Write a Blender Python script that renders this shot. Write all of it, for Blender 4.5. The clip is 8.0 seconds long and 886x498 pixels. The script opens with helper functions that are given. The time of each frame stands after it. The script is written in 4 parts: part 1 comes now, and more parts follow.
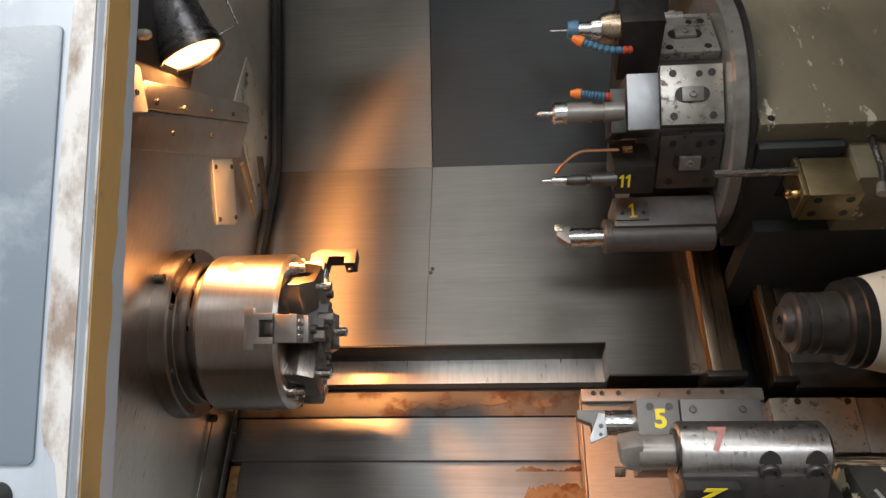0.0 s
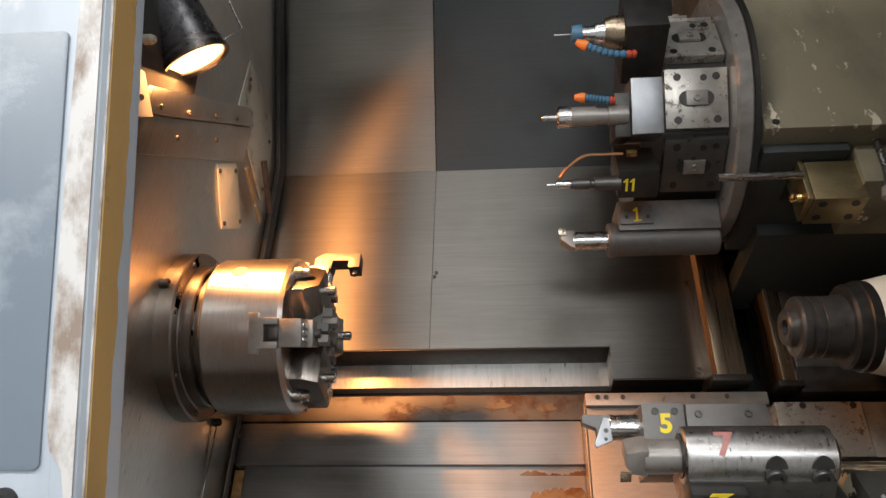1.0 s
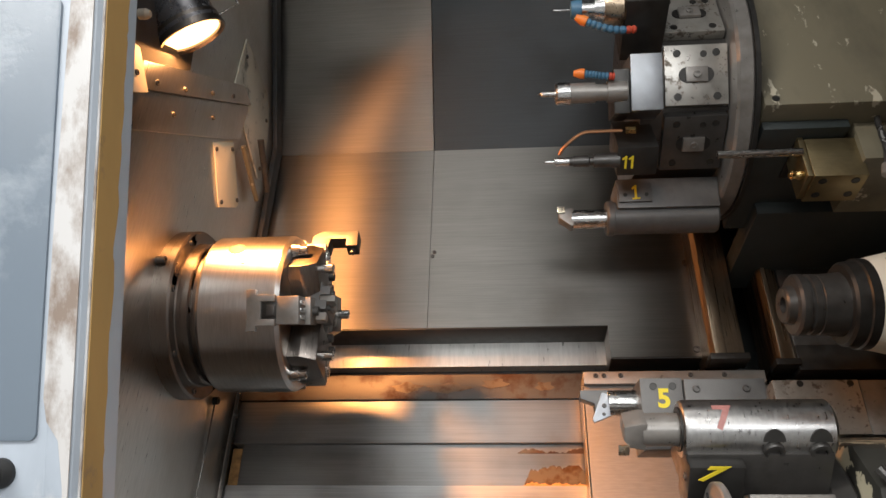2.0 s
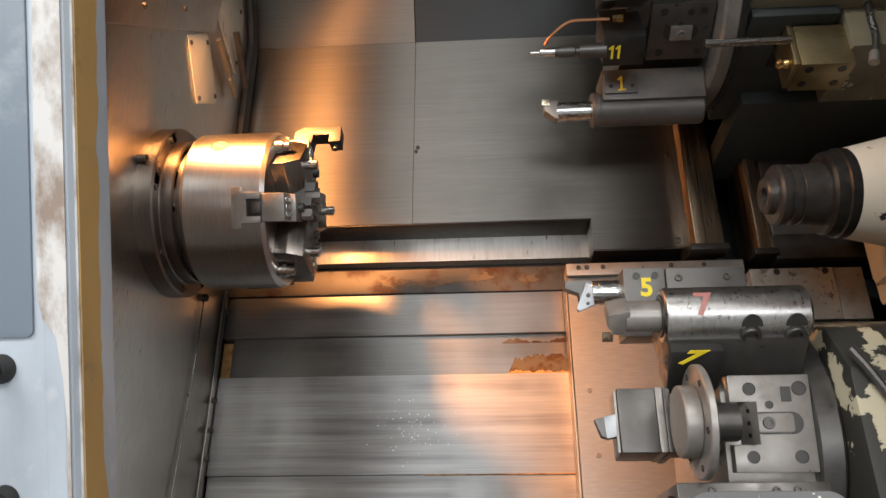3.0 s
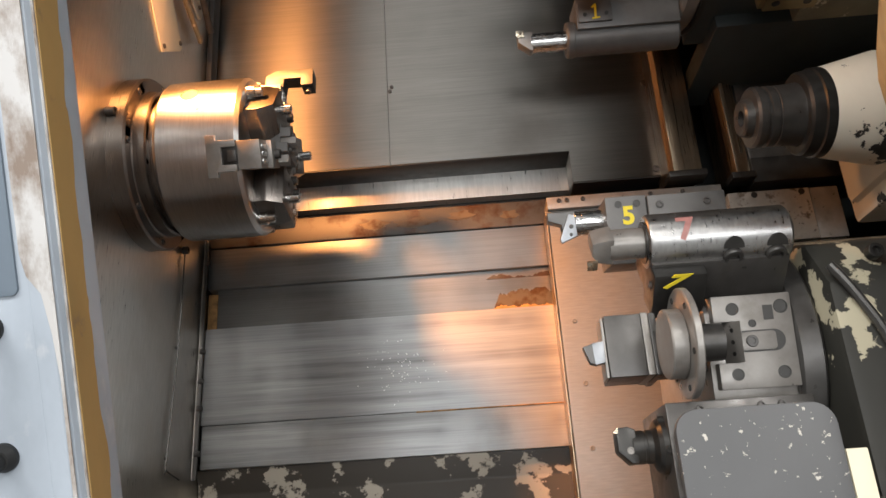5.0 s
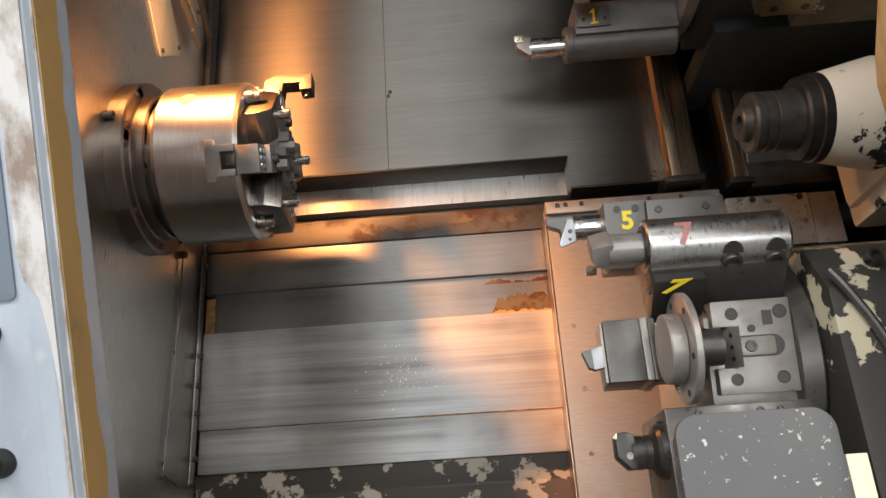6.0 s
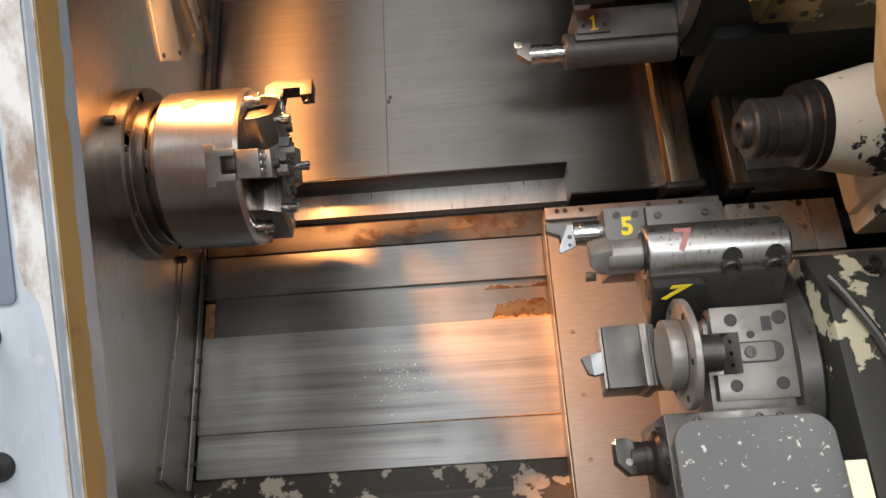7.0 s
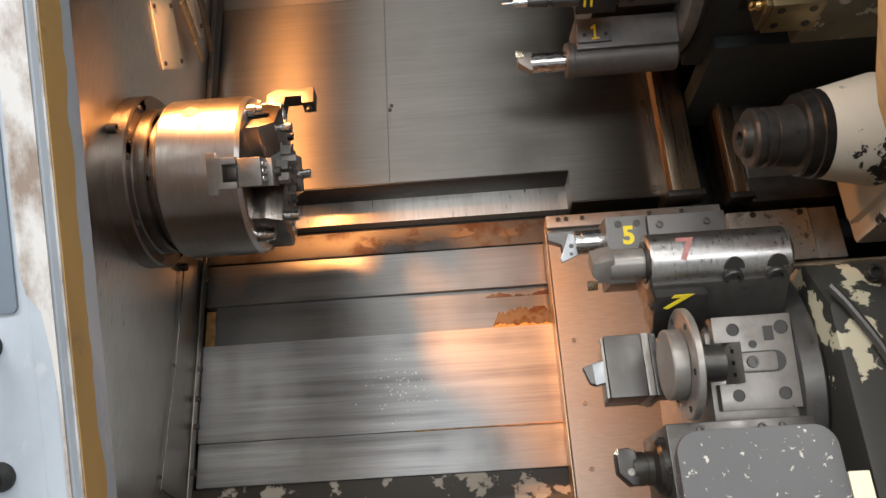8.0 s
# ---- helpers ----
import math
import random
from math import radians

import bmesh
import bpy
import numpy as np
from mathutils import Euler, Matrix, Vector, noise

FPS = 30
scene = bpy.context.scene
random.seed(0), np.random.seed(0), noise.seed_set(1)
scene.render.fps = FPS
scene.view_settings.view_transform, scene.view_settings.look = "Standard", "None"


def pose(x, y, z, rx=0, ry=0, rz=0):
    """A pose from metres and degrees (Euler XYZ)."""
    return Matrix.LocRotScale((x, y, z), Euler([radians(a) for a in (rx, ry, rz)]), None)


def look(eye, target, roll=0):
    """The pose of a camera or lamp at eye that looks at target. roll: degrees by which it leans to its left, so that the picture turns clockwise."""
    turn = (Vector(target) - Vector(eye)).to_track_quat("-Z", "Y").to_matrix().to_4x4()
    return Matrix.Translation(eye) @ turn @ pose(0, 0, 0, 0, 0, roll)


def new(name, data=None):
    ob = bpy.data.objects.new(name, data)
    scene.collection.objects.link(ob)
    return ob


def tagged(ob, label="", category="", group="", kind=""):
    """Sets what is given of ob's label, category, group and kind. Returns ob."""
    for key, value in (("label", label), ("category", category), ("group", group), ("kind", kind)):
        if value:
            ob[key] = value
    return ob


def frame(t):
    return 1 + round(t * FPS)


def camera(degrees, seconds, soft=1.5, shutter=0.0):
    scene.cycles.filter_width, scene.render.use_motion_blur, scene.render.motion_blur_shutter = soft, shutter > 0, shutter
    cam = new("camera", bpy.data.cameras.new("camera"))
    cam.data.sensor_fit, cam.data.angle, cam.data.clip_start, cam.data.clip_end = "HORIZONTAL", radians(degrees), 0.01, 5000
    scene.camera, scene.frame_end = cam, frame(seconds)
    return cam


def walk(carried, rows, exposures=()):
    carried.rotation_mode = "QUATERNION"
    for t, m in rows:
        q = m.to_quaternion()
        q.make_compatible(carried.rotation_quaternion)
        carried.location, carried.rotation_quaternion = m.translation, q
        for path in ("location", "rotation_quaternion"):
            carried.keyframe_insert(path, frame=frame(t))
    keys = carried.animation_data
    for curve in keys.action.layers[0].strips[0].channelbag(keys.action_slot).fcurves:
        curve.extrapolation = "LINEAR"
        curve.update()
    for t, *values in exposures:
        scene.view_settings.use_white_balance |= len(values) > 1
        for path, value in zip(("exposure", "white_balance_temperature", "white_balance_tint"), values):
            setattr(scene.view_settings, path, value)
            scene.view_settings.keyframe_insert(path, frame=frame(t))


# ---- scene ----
# Machine frame: x along the spindle, y into the bed, z up the bed. The bed leans back by TILT.
TILT = 25
BED = pose(0, 0, 0, -TILT)

cam = camera(60.41, 8.0)
# seconds, x, y, z, pitch, roll, yaw in the machine frame
PATH = [
    (0.0, 0.5321, -1.0965, -0.5793, 33.733, 1.675, 5.450),
    (0.5, 0.5317, -1.0986, -0.5780, 33.916, 1.736, 5.572),
    (1.0, 0.5301, -1.0973, -0.5779, 33.964, 1.772, 5.719),
    (2.5, 0.5273, -1.0848, -0.5877, 30.148, 1.358, 4.988),
    (3.0, 0.5226, -1.0884, -0.5889, 25.093, 0.021, 3.733),
    (3.5, 0.5212, -1.0844, -0.5908, 21.789, -1.533, 3.170),
    (4.0, 0.5194, -1.0865, -0.5924, 20.631, -2.767, 2.670),
    (4.5, 0.5172, -1.0863, -0.5928, 20.615, -3.352, 2.289),
    (6.0, 0.5151, -1.0854, -0.5919, 21.007, -3.603, 1.895),
    (6.5, 0.5134, -1.0872, -0.5925, 21.150, -3.536, 1.835),
    (7.0, 0.5148, -1.0863, -0.5926, 21.425, -3.457, 1.822),
    (7.5, 0.5128, -1.0880, -0.5909, 21.719, -3.434, 1.736),
    (8.0, 0.5135, -1.0867, -0.5904, 21.957, -3.375, 1.815),
]


def cam_pose(x, y, z, pitch, roll, yaw):
    return BED @ pose(x, y, z, 0, 0, yaw) @ pose(0, 0, 0, 90 + pitch) @ pose(0, 0, 0, 0, 0, roll)


walk(cam, [(t, cam_pose(*r)) for t, *r in PATH], [(0.0, 0.0), (8.0, 0.0)])

# ---------------------------------------------------------------- light
world = bpy.data.worlds.new("workshop_air")
scene.world = world
world.use_nodes = True
world.node_tree.nodes["Background"].inputs[0].default_value = (0.80, 0.87, 1.0, 1)
world.node_tree.nodes["Background"].inputs[1].default_value = 0.05


def area_lamp(name, m, sx, sy, power, colour):
    d = bpy.data.lights.new(name, "AREA")
    d.shape, d.size, d.size_y, d.energy, d.color = "RECTANGLE", sx, sy, power, colour
    ob = new(name, d)
    ob.matrix_world = m
    return ob


# unseen tubes assumed under the workshop ceiling to light the inside: a short row over the machine's open front,
# longer rows behind the operator
area_lamp("ceiling_tube", pose(0.05, -1.15, 2.42), 1.0, 0.35, 7, (1.0, 0.98, 0.95))
for lx, ly, p in ((-1.7, -2.9, 140), (2.5, -2.9, 92), (-0.15, -3.3, 26), (-1.0, -5.0, 64), (2.3, -5.0, 30), (-1.1, -7.2, 60)):
    area_lamp("ceiling_tube", pose(lx, ly, 2.42), 1.7, 0.7, p, (1.0, 0.985, 0.96))

# fill lamp added before the far workshop wall, for frontal light and a chuck highlight
area_lamp("front_fill", pose(1.7, -8.85, 1.75, 90), 5.0, 1.2, 190, (0.96, 0.98, 1.0))

LAMP_AT = Vector((0.042, -0.29, 0.347))
LAMP_DIR = Vector((0.46, 0.54, -0.72)).normalized()
spot = bpy.data.lights.new("work_lamp_bulb", "SPOT")
spot.energy, spot.color, spot.spot_size, spot.spot_blend, spot.shadow_soft_size = 205, (1.0, 0.37, 0.095), radians(62), 1.0, 0.03
spot_ob = new("work_lamp_bulb", spot)
spot_ob.matrix_world = BED @ look(LAMP_AT + LAMP_DIR * 0.012, LAMP_AT + LAMP_DIR)

lens = bpy.data.lights.new("work_lamp_lens", "AREA")
lens.shape, lens.size, lens.energy, lens.color = "DISK", 0.09, 4, (1.0, 0.40, 0.12)
lens_ob = new("work_lamp_lens", lens)
lens_ob.matrix_world = BED @ look(LAMP_AT + LAMP_DIR * 0.008, LAMP_AT + LAMP_DIR)


# ---------------------------------------------------------------- materials
def nodes_of(name):
    m = bpy.data.materials.new(name)
    m.use_nodes = True
    t = m.node_tree
    return m, t, t.nodes["Principled BSDF"]


def add(t, kind, **kw):
    n = t.nodes.new(kind)
    for k, v in kw.items():
        n.inputs[k.replace("_", " ")].default_value = v
    return n


def noise_at(t, scale, stretch=(1, 1, 1), detail=6.0, rough=0.6):
    tc = t.nodes.new("ShaderNodeTexCoord")
    mp = add(t, "ShaderNodeMapping", Scale=stretch)
    n = add(t, "ShaderNodeTexNoise", Scale=scale, Detail=detail, Roughness=rough)
    t.links.new(tc.outputs["Object"], mp.inputs["Vector"])
    t.links.new(mp.outputs[0], n.inputs["Vector"])
    return n.outputs["Fac"]


def ramp(t, fac, stops):
    r = t.nodes.new("ShaderNodeValToRGB")
    e = r.color_ramp.elements
    while len(e) < len(stops):
        e.new(0.5)
    for el, (p, c) in zip(e, stops):
        el.position = p
        el.color = (*c, 1) if len(c) == 3 else c
    t.links.new(fac, r.inputs[0])
    return r.outputs[0]


def grey(v):
    return (v, v, v)


def mix(t, fac, a, b):
    m = t.nodes.new("ShaderNodeMix")
    m.data_type = "RGBA"
    t.links.new(fac, m.inputs[0])
    for s, k in ((a, 6), (b, 7)):
        if isinstance(s, tuple):
            m.inputs[k].default_value = (*s, 1)
        else:
            t.links.new(s, m.inputs[k])
    return m.outputs[2]


def bump(t, b, fac, strength, dist=0.001):
    n = add(t, "ShaderNodeBump", Strength=strength, Distance=dist)
    t.links.new(fac, n.inputs["Height"])
    prior = b.inputs["Normal"].links
    if prior:
        t.links.new(prior[0].from_socket, n.inputs["Normal"])
    t.links.new(n.outputs[0], b.inputs["Normal"])


def metal(name, c, rough, streak=(1, 1, 1), streak_amt=0.0, dirt=(0.10, 0.08, 0.055), dirt_lo=0.62, dirt_hi=0.8, dirt_scale=9, spread=0.12, metallic=1.0, streak_scale=60, aniso=0.0, grain="", bands=0.0, turn=0.0):
    m, t, b = nodes_of(name)
    if aniso:
        b.inputs["Anisotropic"].default_value = aniso
        tg = t.nodes.new("ShaderNodeTangent")
        b.inputs["Anisotropic Rotation"].default_value = turn
        tg.direction_type, tg.uv_map = "UV_MAP", grain
        t.links.new(tg.outputs[0], b.inputs["Tangent"])
    b.inputs["Metallic"].default_value = metallic
    big = noise_at(t, dirt_scale, detail=8)
    fine = noise_at(t, streak_scale, streak, detail=4)
    tone = ramp(t, fine, [(0.3, tuple(k * 0.86 for k in c)), (0.7, tuple(min(1, k * 1.1) for k in c))])
    if bands:
        wide = noise_at(t, 22, (0.06, 1, 1.6), detail=5)
        dull = mix(t, ramp(t, noise_at(t, 5, (0.8, 1, 0.5), detail=3), [(0.42, grey(0)), (0.6, grey(1))]), grey(1), ramp(t, wide, [(0.35, grey(1 - bands)), (0.65, grey(1.0))]))
        mul = t.nodes.new("ShaderNodeMix")
        mul.data_type, mul.blend_type = "RGBA", "MULTIPLY"
        mul.inputs[0].default_value = 1.0
        t.links.new(tone, mul.inputs[6])
        t.links.new(dull, mul.inputs[7])
        tone = mul.outputs[2]
    mask = ramp(t, big, [(dirt_lo, grey(0)), (dirt_hi, grey(1))])
    t.links.new(mix(t, mask, tone, dirt), b.inputs["Base Color"])
    r = ramp(t, fine, [(0.25, grey(max(0.03, rough - spread))), (0.75, grey(rough + spread))])
    rr = mix(t, mask, r, grey(min(1, rough + 0.25)))
    t.links.new(rr, b.inputs["Roughness"])
    if streak_amt:
        bump(t, b, fine, streak_amt, 0.0006)
    bump(t, b, noise_at(t, 220, detail=3), 0.06, 0.0005)
    return m


def chipped(name, paint, under, rough, lo, hi, scale=14, under_rough=0.5, grime=(0.05, 0.045, 0.035), grime_amt=0.5, stretch=(1, 1, 1)):
    """Paint with flaked patches that show what lies under it."""
    m, t, b = nodes_of(name)
    flake = ramp(t, noise_at(t, scale, stretch, detail=9, rough=0.62), [(lo, grey(0)), (hi, grey(1))])
    smear = noise_at(t, 7, (1, 1, 0.5), detail=7)
    g = ramp(t, smear, [(0.45, grey(0)), (0.8, grey(grime_amt))])
    col = mix(t, g, paint, grime)
    t.links.new(mix(t, flake, col, under), b.inputs["Base Color"])
    t.links.new(mix(t, flake, ramp(t, smear, [(0.3, grey(rough)), (0.8, grey(min(1, rough + 0.2)))]), grey(under_rough)), b.inputs["Roughness"])
    inv = ramp(t, flake, [(0, grey(1)), (1, grey(0))])
    bump(t, b, inv, 0.5, 0.0008)
    bump(t, b, noise_at(t, 150, detail=3), 0.08, 0.0006)
    return m


def plain(name, c, rough, metallic=0.0, vary=0.25, scale=30):
    m, t, b = nodes_of(name)
    b.inputs["Metallic"].default_value = metallic
    n = noise_at(t, scale, detail=6)
    t.links.new(ramp(t, n, [(0.3, tuple(k * (1 - vary) for k in c)), (0.7, tuple(min(1, k * (1 + vary)) for k in c))]), b.inputs["Base Color"])
    t.links.new(ramp(t, n, [(0.3, grey(max(0.02, rough - 0.08))), (0.7, grey(min(1, rough + 0.08)))]), b.inputs["Roughness"])
    bump(t, b, n, 0.08, 0.0006)
    return m


SHEET = metal("brushed_sheet_steel", (0.29, 0.272, 0.248), 0.47, (0.15, 6, 12), 0.025, dirt=(0.20, 0.175, 0.145), dirt_lo=0.6, dirt_hi=1.0, dirt_scale=2.5, spread=0.03, aniso=1.0, bands=0.12, grain="upright")
WALLM = metal("dull_sheet_steel", (0.56, 0.545, 0.515), 0.30, (5, 5, 0.5), 0.0, dirt=(0.46, 0.43, 0.38), dirt_lo=0.45, dirt_hi=0.9, dirt_scale=5, spread=0.04, metallic=1.0, aniso=0.6, grain="upright")
CARP = metal("rolled_carriage_sheet", (0.22, 0.206, 0.191), 0.42, (0.6, 6, 6), 0.03, dirt=(0.19, 0.165, 0.14), dirt_lo=0.5, dirt_hi=0.9, dirt_scale=6, spread=0.04, metallic=0.7)
# Darkened copy of the sheet steel: shade on the upper right panel as colour.
SHEETD = metal("darkened_sheet_steel", (0.045, 0.047, 0.048), 0.45, (0.15, 6, 12), 0.04, dirt=(0.04, 0.038, 0.034), dirt_lo=0.5, dirt_hi=0.9, dirt_scale=3, spread=0.04, metallic=0.85, aniso=0.8, grain="upright")
LAMPM = metal("satin_lamp_housing_steel", (0.30, 0.30, 0.32), 0.28, (1, 1, 1), 0.0, dirt=(0.12, 0.11, 0.10), dirt_lo=0.6, dirt_hi=0.9, metallic=0.95)
COVER = metal("ground_way_cover_steel", (0.415, 0.42, 0.42), 0.42, (0.10, 6, 9), 0.02, spread=0.06, dirt=(0.27, 0.25, 0.21), dirt_lo=0.60, dirt_hi=0.95, dirt_scale=6, metallic=0.5, aniso=0.8, grain="upright", bands=0.6)
# Darker copy of the cover steel: upper covers' missing lamp light put into colour.
BAND = metal("dimmed_way_cover_steel", (0.32, 0.32, 0.315), 0.48, (0.10, 6, 9), 0.02, spread=0.06, dirt=(0.22, 0.20, 0.165), dirt_lo=0.55, dirt_hi=0.9, dirt_scale=7, metallic=0.86, aniso=0.85, grain="upright", bands=0.35)
WAY = metal("polished_way_steel", (0.50, 0.49, 0.465), 0.36, (3, 2, 0.4), 0.03, dirt_lo=0.7, dirt_hi=0.9, dirt_scale=7, metallic=0.7, aniso=0.9, grain="upright", bands=0.2)
STAIN = metal("stained_rail_steel", (0.080, 0.077, 0.074), 0.58, (0.6, 4, 10), 0.08, dirt=(0.06, 0.032, 0.022), dirt_lo=0.52, dirt_hi=0.66, dirt_scale=14, metallic=0.75)
RUSTY = metal("rust_stained_steel", (0.10, 0.082, 0.062), 0.6, (0.6, 4, 10), 0.08, dirt=(0.07, 0.032, 0.012), dirt_lo=0.5, dirt_hi=0.66, dirt_scale=34, metallic=0.6)
RUST = plain("rust_crust", (0.34, 0.19, 0.07), 0.8, vary=0.5, scale=60)
CHUCK = metal("turned_chuck_steel", (0.50, 0.49, 0.48), 0.31, (9, 0.6, 0.6), 0.0, dirt_lo=0.74, dirt_hi=0.95, spread=0.02, aniso=0.75, grain="axial")
RING = metal("turned_dark_steel", (0.20, 0.18, 0.165), 0.34, (24, 0.6, 0.6), 0.04, dirt_lo=0.6, dirt_hi=0.85, aniso=0.6, grain="axial")
TOOL = metal("machined_tool_steel", (0.27, 0.252, 0.232), 0.36, (1, 1, 1), 0.04, dirt=(0.17, 0.15, 0.125), dirt_lo=0.56, dirt_hi=0.85, dirt_scale=24, metallic=0.45)
PLATE = metal("worn_station_steel", (0.42, 0.40, 0.365), 0.34, (1, 1, 1), 0.05, dirt=(0.15, 0.125, 0.10), dirt_lo=0.56, dirt_hi=0.64, dirt_scale=55, metallic=0.7)
SCRATCHED = metal("hammered_scratched_steel", (0.40, 0.39, 0.38), 0.34, (2.5, 1, 1), 0.14, dirt=(0.26, 0.24, 0.22), dirt_lo=0.6, dirt_hi=0.9, dirt_scale=40, streak_scale=110)
BRIGHT = metal("bright_ground_steel", (0.62, 0.62, 0.61), 0.24, (1, 6, 6), 0.04, dirt_lo=0.7, dirt_hi=0.9)
HOOKM = metal("grey_milled_steel", (0.13, 0.125, 0.12), 0.45, dirt=(0.07, 0.06, 0.05), metallic=0.45)
DRIVER = metal("dark_driver_steel", (0.05, 0.049, 0.048), 0.5, dirt=(0.03, 0.03, 0.03), metallic=0.6)
PALE = metal("pale_ground_steel", (0.30, 0.31, 0.325), 0.42, (1, 1, 1), 0.0, dirt=(0.3, 0.3, 0.3), dirt_lo=0.62, dirt_hi=0.9, dirt_scale=14)
DARK = metal("blackened_steel", (0.10, 0.095, 0.09), 0.36, (1, 1, 1), 0.03, dirt=(0.04, 0.035, 0.03), metallic=0.65)
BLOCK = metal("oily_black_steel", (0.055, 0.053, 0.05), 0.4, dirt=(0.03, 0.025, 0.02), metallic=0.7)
GOLD = metal("yellow_passivated_steel", (0.33, 0.265, 0.15), 0.48, (1, 1, 8), 0.05, dirt=(0.20, 0.15, 0.08), dirt_lo=0.5, dirt_hi=0.75)
BRASS = metal("brass", (0.60, 0.42, 0.18), 0.3)
COPPER = metal("copper_tube", (0.62, 0.32, 0.17), 0.32)
BRONZE = metal("oily_bronzed_way", (0.36, 0.28, 0.20), 0.32, (5, 5, 0.12), 0.03, dirt=(0.12, 0.085, 0.05), dirt_lo=0.55, dirt_hi=0.9, dirt_scale=14)
DOORP = chipped("blue_grey_door_paint", (0.47, 0.525, 0.59), (0.66, 0.66, 0.66), 0.32, 0.60, 0.74, scale=11, grime_amt=0.6, grime=(0.20, 0.23, 0.27), stretch=(1, 1, 0.6))
DOORW = chipped("worn_pale_door_edge", (0.62, 0.61, 0.60), (0.27, 0.21, 0.17), 0.45, 0.44, 0.62, scale=30, grime_amt=0.35, grime=(0.30, 0.25, 0.21), stretch=(1, 1, 0.5))
DOORI = chipped("slate_blue_inset_paint", (0.165, 0.205, 0.25), (0.34, 0.385, 0.43), 0.26, 0.54, 0.74, scale=9, grime_amt=0.4, grime=(0.12, 0.15, 0.18))
SEAL = chipped("ochre_door_edge", (0.48, 0.30, 0.11), (0.26, 0.17, 0.10), 0.6, 0.60, 0.70, scale=20, grime_amt=0.3)
CREAM = chipped("chipped_cream_paint", (0.82, 0.77, 0.65), (0.03, 0.028, 0.026), 0.42, 0.61, 0.618, scale=15, grime_amt=0.25, grime=(0.38, 0.33, 0.25))
PEEL = chipped("peeling_dark_paint", (0.030, 0.029, 0.024), (0.50, 0.45, 0.32), 0.5, 0.572, 0.58, scale=15, grime_amt=0.6)
FLOORP = chipped("oily_peeling_base_paint", (0.045, 0.038, 0.030), (0.42, 0.38, 0.31), 0.42, 0.55, 0.575, scale=17, grime_amt=0.6)
OLIVE = chipped("greasy_olive_paint", (0.19, 0.165, 0.11), (0.50, 0.45, 0.34), 0.40, 0.60, 0.625, scale=24, grime_amt=0.9, stretch=(1, 1, 0.45))
TEAL = chipped("dark_green_black_paint", (0.036, 0.044, 0.044), (0.30, 0.24, 0.14), 0.45, 0.75, 0.77, scale=8, grime_amt=0.4, grime=(0.012, 0.012, 0.012))
GUARD = chipped("grey_guard_paint", (0.088, 0.088, 0.09), (0.55, 0.52, 0.46), 0.42, 0.635, 0.641, scale=150, grime_amt=0.2, grime=(0.24, 0.24, 0.24))
CREAMPLATE = chipped("cream_plate_paint", (0.74, 0.67, 0.50), (0.10, 0.09, 0.07), 0.5, 0.68, 0.69, scale=30, grime_amt=0.4, grime=(0.40, 0.35, 0.26))
RUBBER = plain("black_rubber", (0.018, 0.018, 0.018), 0.6)
MOTTLE = chipped("mottled_grey_plate_paint", (0.50, 0.47, 0.39), (0.12, 0.11, 0.09), 0.5, 0.56, 0.66, scale=26, grime_amt=0.6)
ORANGE = plain("orange_plastic", (0.75, 0.20, 0.03), 0.4, vary=0.15)
BLUE = plain("blue_plastic", (0.06, 0.16, 0.26), 0.4)
REDP = plain("red_plastic", (0.45, 0.06, 0.03), 0.45)
YELLOW = plain("yellow_paint_pen", (0.80, 0.62, 0.03), 0.6, vary=0.12, scale=90)
REDPEN = plain("red_marker_ink", (0.42, 0.19, 0.17), 0.5, vary=0.2, scale=90)
# White non-metal for metal swarf: the specks' glint is in the colour.
SPECK = plain("bright_swarf", (0.82, 0.82, 0.80), 0.35, vary=0.1)
CARBIDE = metal("coated_carbide", (0.50, 0.44, 0.34), 0.3)
WOOD = chipped("tan_wood", (0.50, 0.34, 0.16), (0.36, 0.22, 0.09), 0.55, 0.5, 0.75, scale=26, grime_amt=0.2, stretch=(4, 4, 0.4))
SHOP = plain("workshop_wall_paint", (0.36, 0.37, 0.38), 0.8, vary=0.12, scale=1.5)
CONC = plain("oiled_concrete", (0.20, 0.20, 0.195), 0.65, vary=0.3, scale=2)
CEILP = plain("workshop_ceiling_paint", (0.55, 0.56, 0.57), 0.85, vary=0.1, scale=1.5)
GLOW, _t, _b = nodes_of("hot_lamp_lens")
_b.inputs["Base Color"].default_value = (0.9, 0.85, 0.75, 1)
_b.inputs["Emission Color"].default_value = (1.0, 0.55, 0.22, 1)
_b.inputs["Emission Strength"].default_value = 5



# ---------------------------------------------------------------- mesh helpers
def box(x0, x1, y0, y1, z0, z1, bev=0.0015, bm=None):
    out = bm or bmesh.new()
    b = bmesh.new()
    bmesh.ops.create_cube(b, size=1, matrix=Matrix.Translation(((x0 + x1) / 2, (y0 + y1) / 2, (z0 + z1) / 2)) @ Matrix.Diagonal((x1 - x0, y1 - y0, z1 - z0, 1)))
    if bev:
        bmesh.ops.bevel(b, geom=b.edges[:], offset=bev, segments=2, profile=0.6, affect="EDGES")
    return join(out, b)


def join(out, b, xf=None):
    if xf is not None:
        b.transform(xf)
    me = bpy.data.meshes.new("tmp")
    b.to_mesh(me)
    b.free()
    out.from_mesh(me)
    bpy.data.meshes.remove(me)
    return out


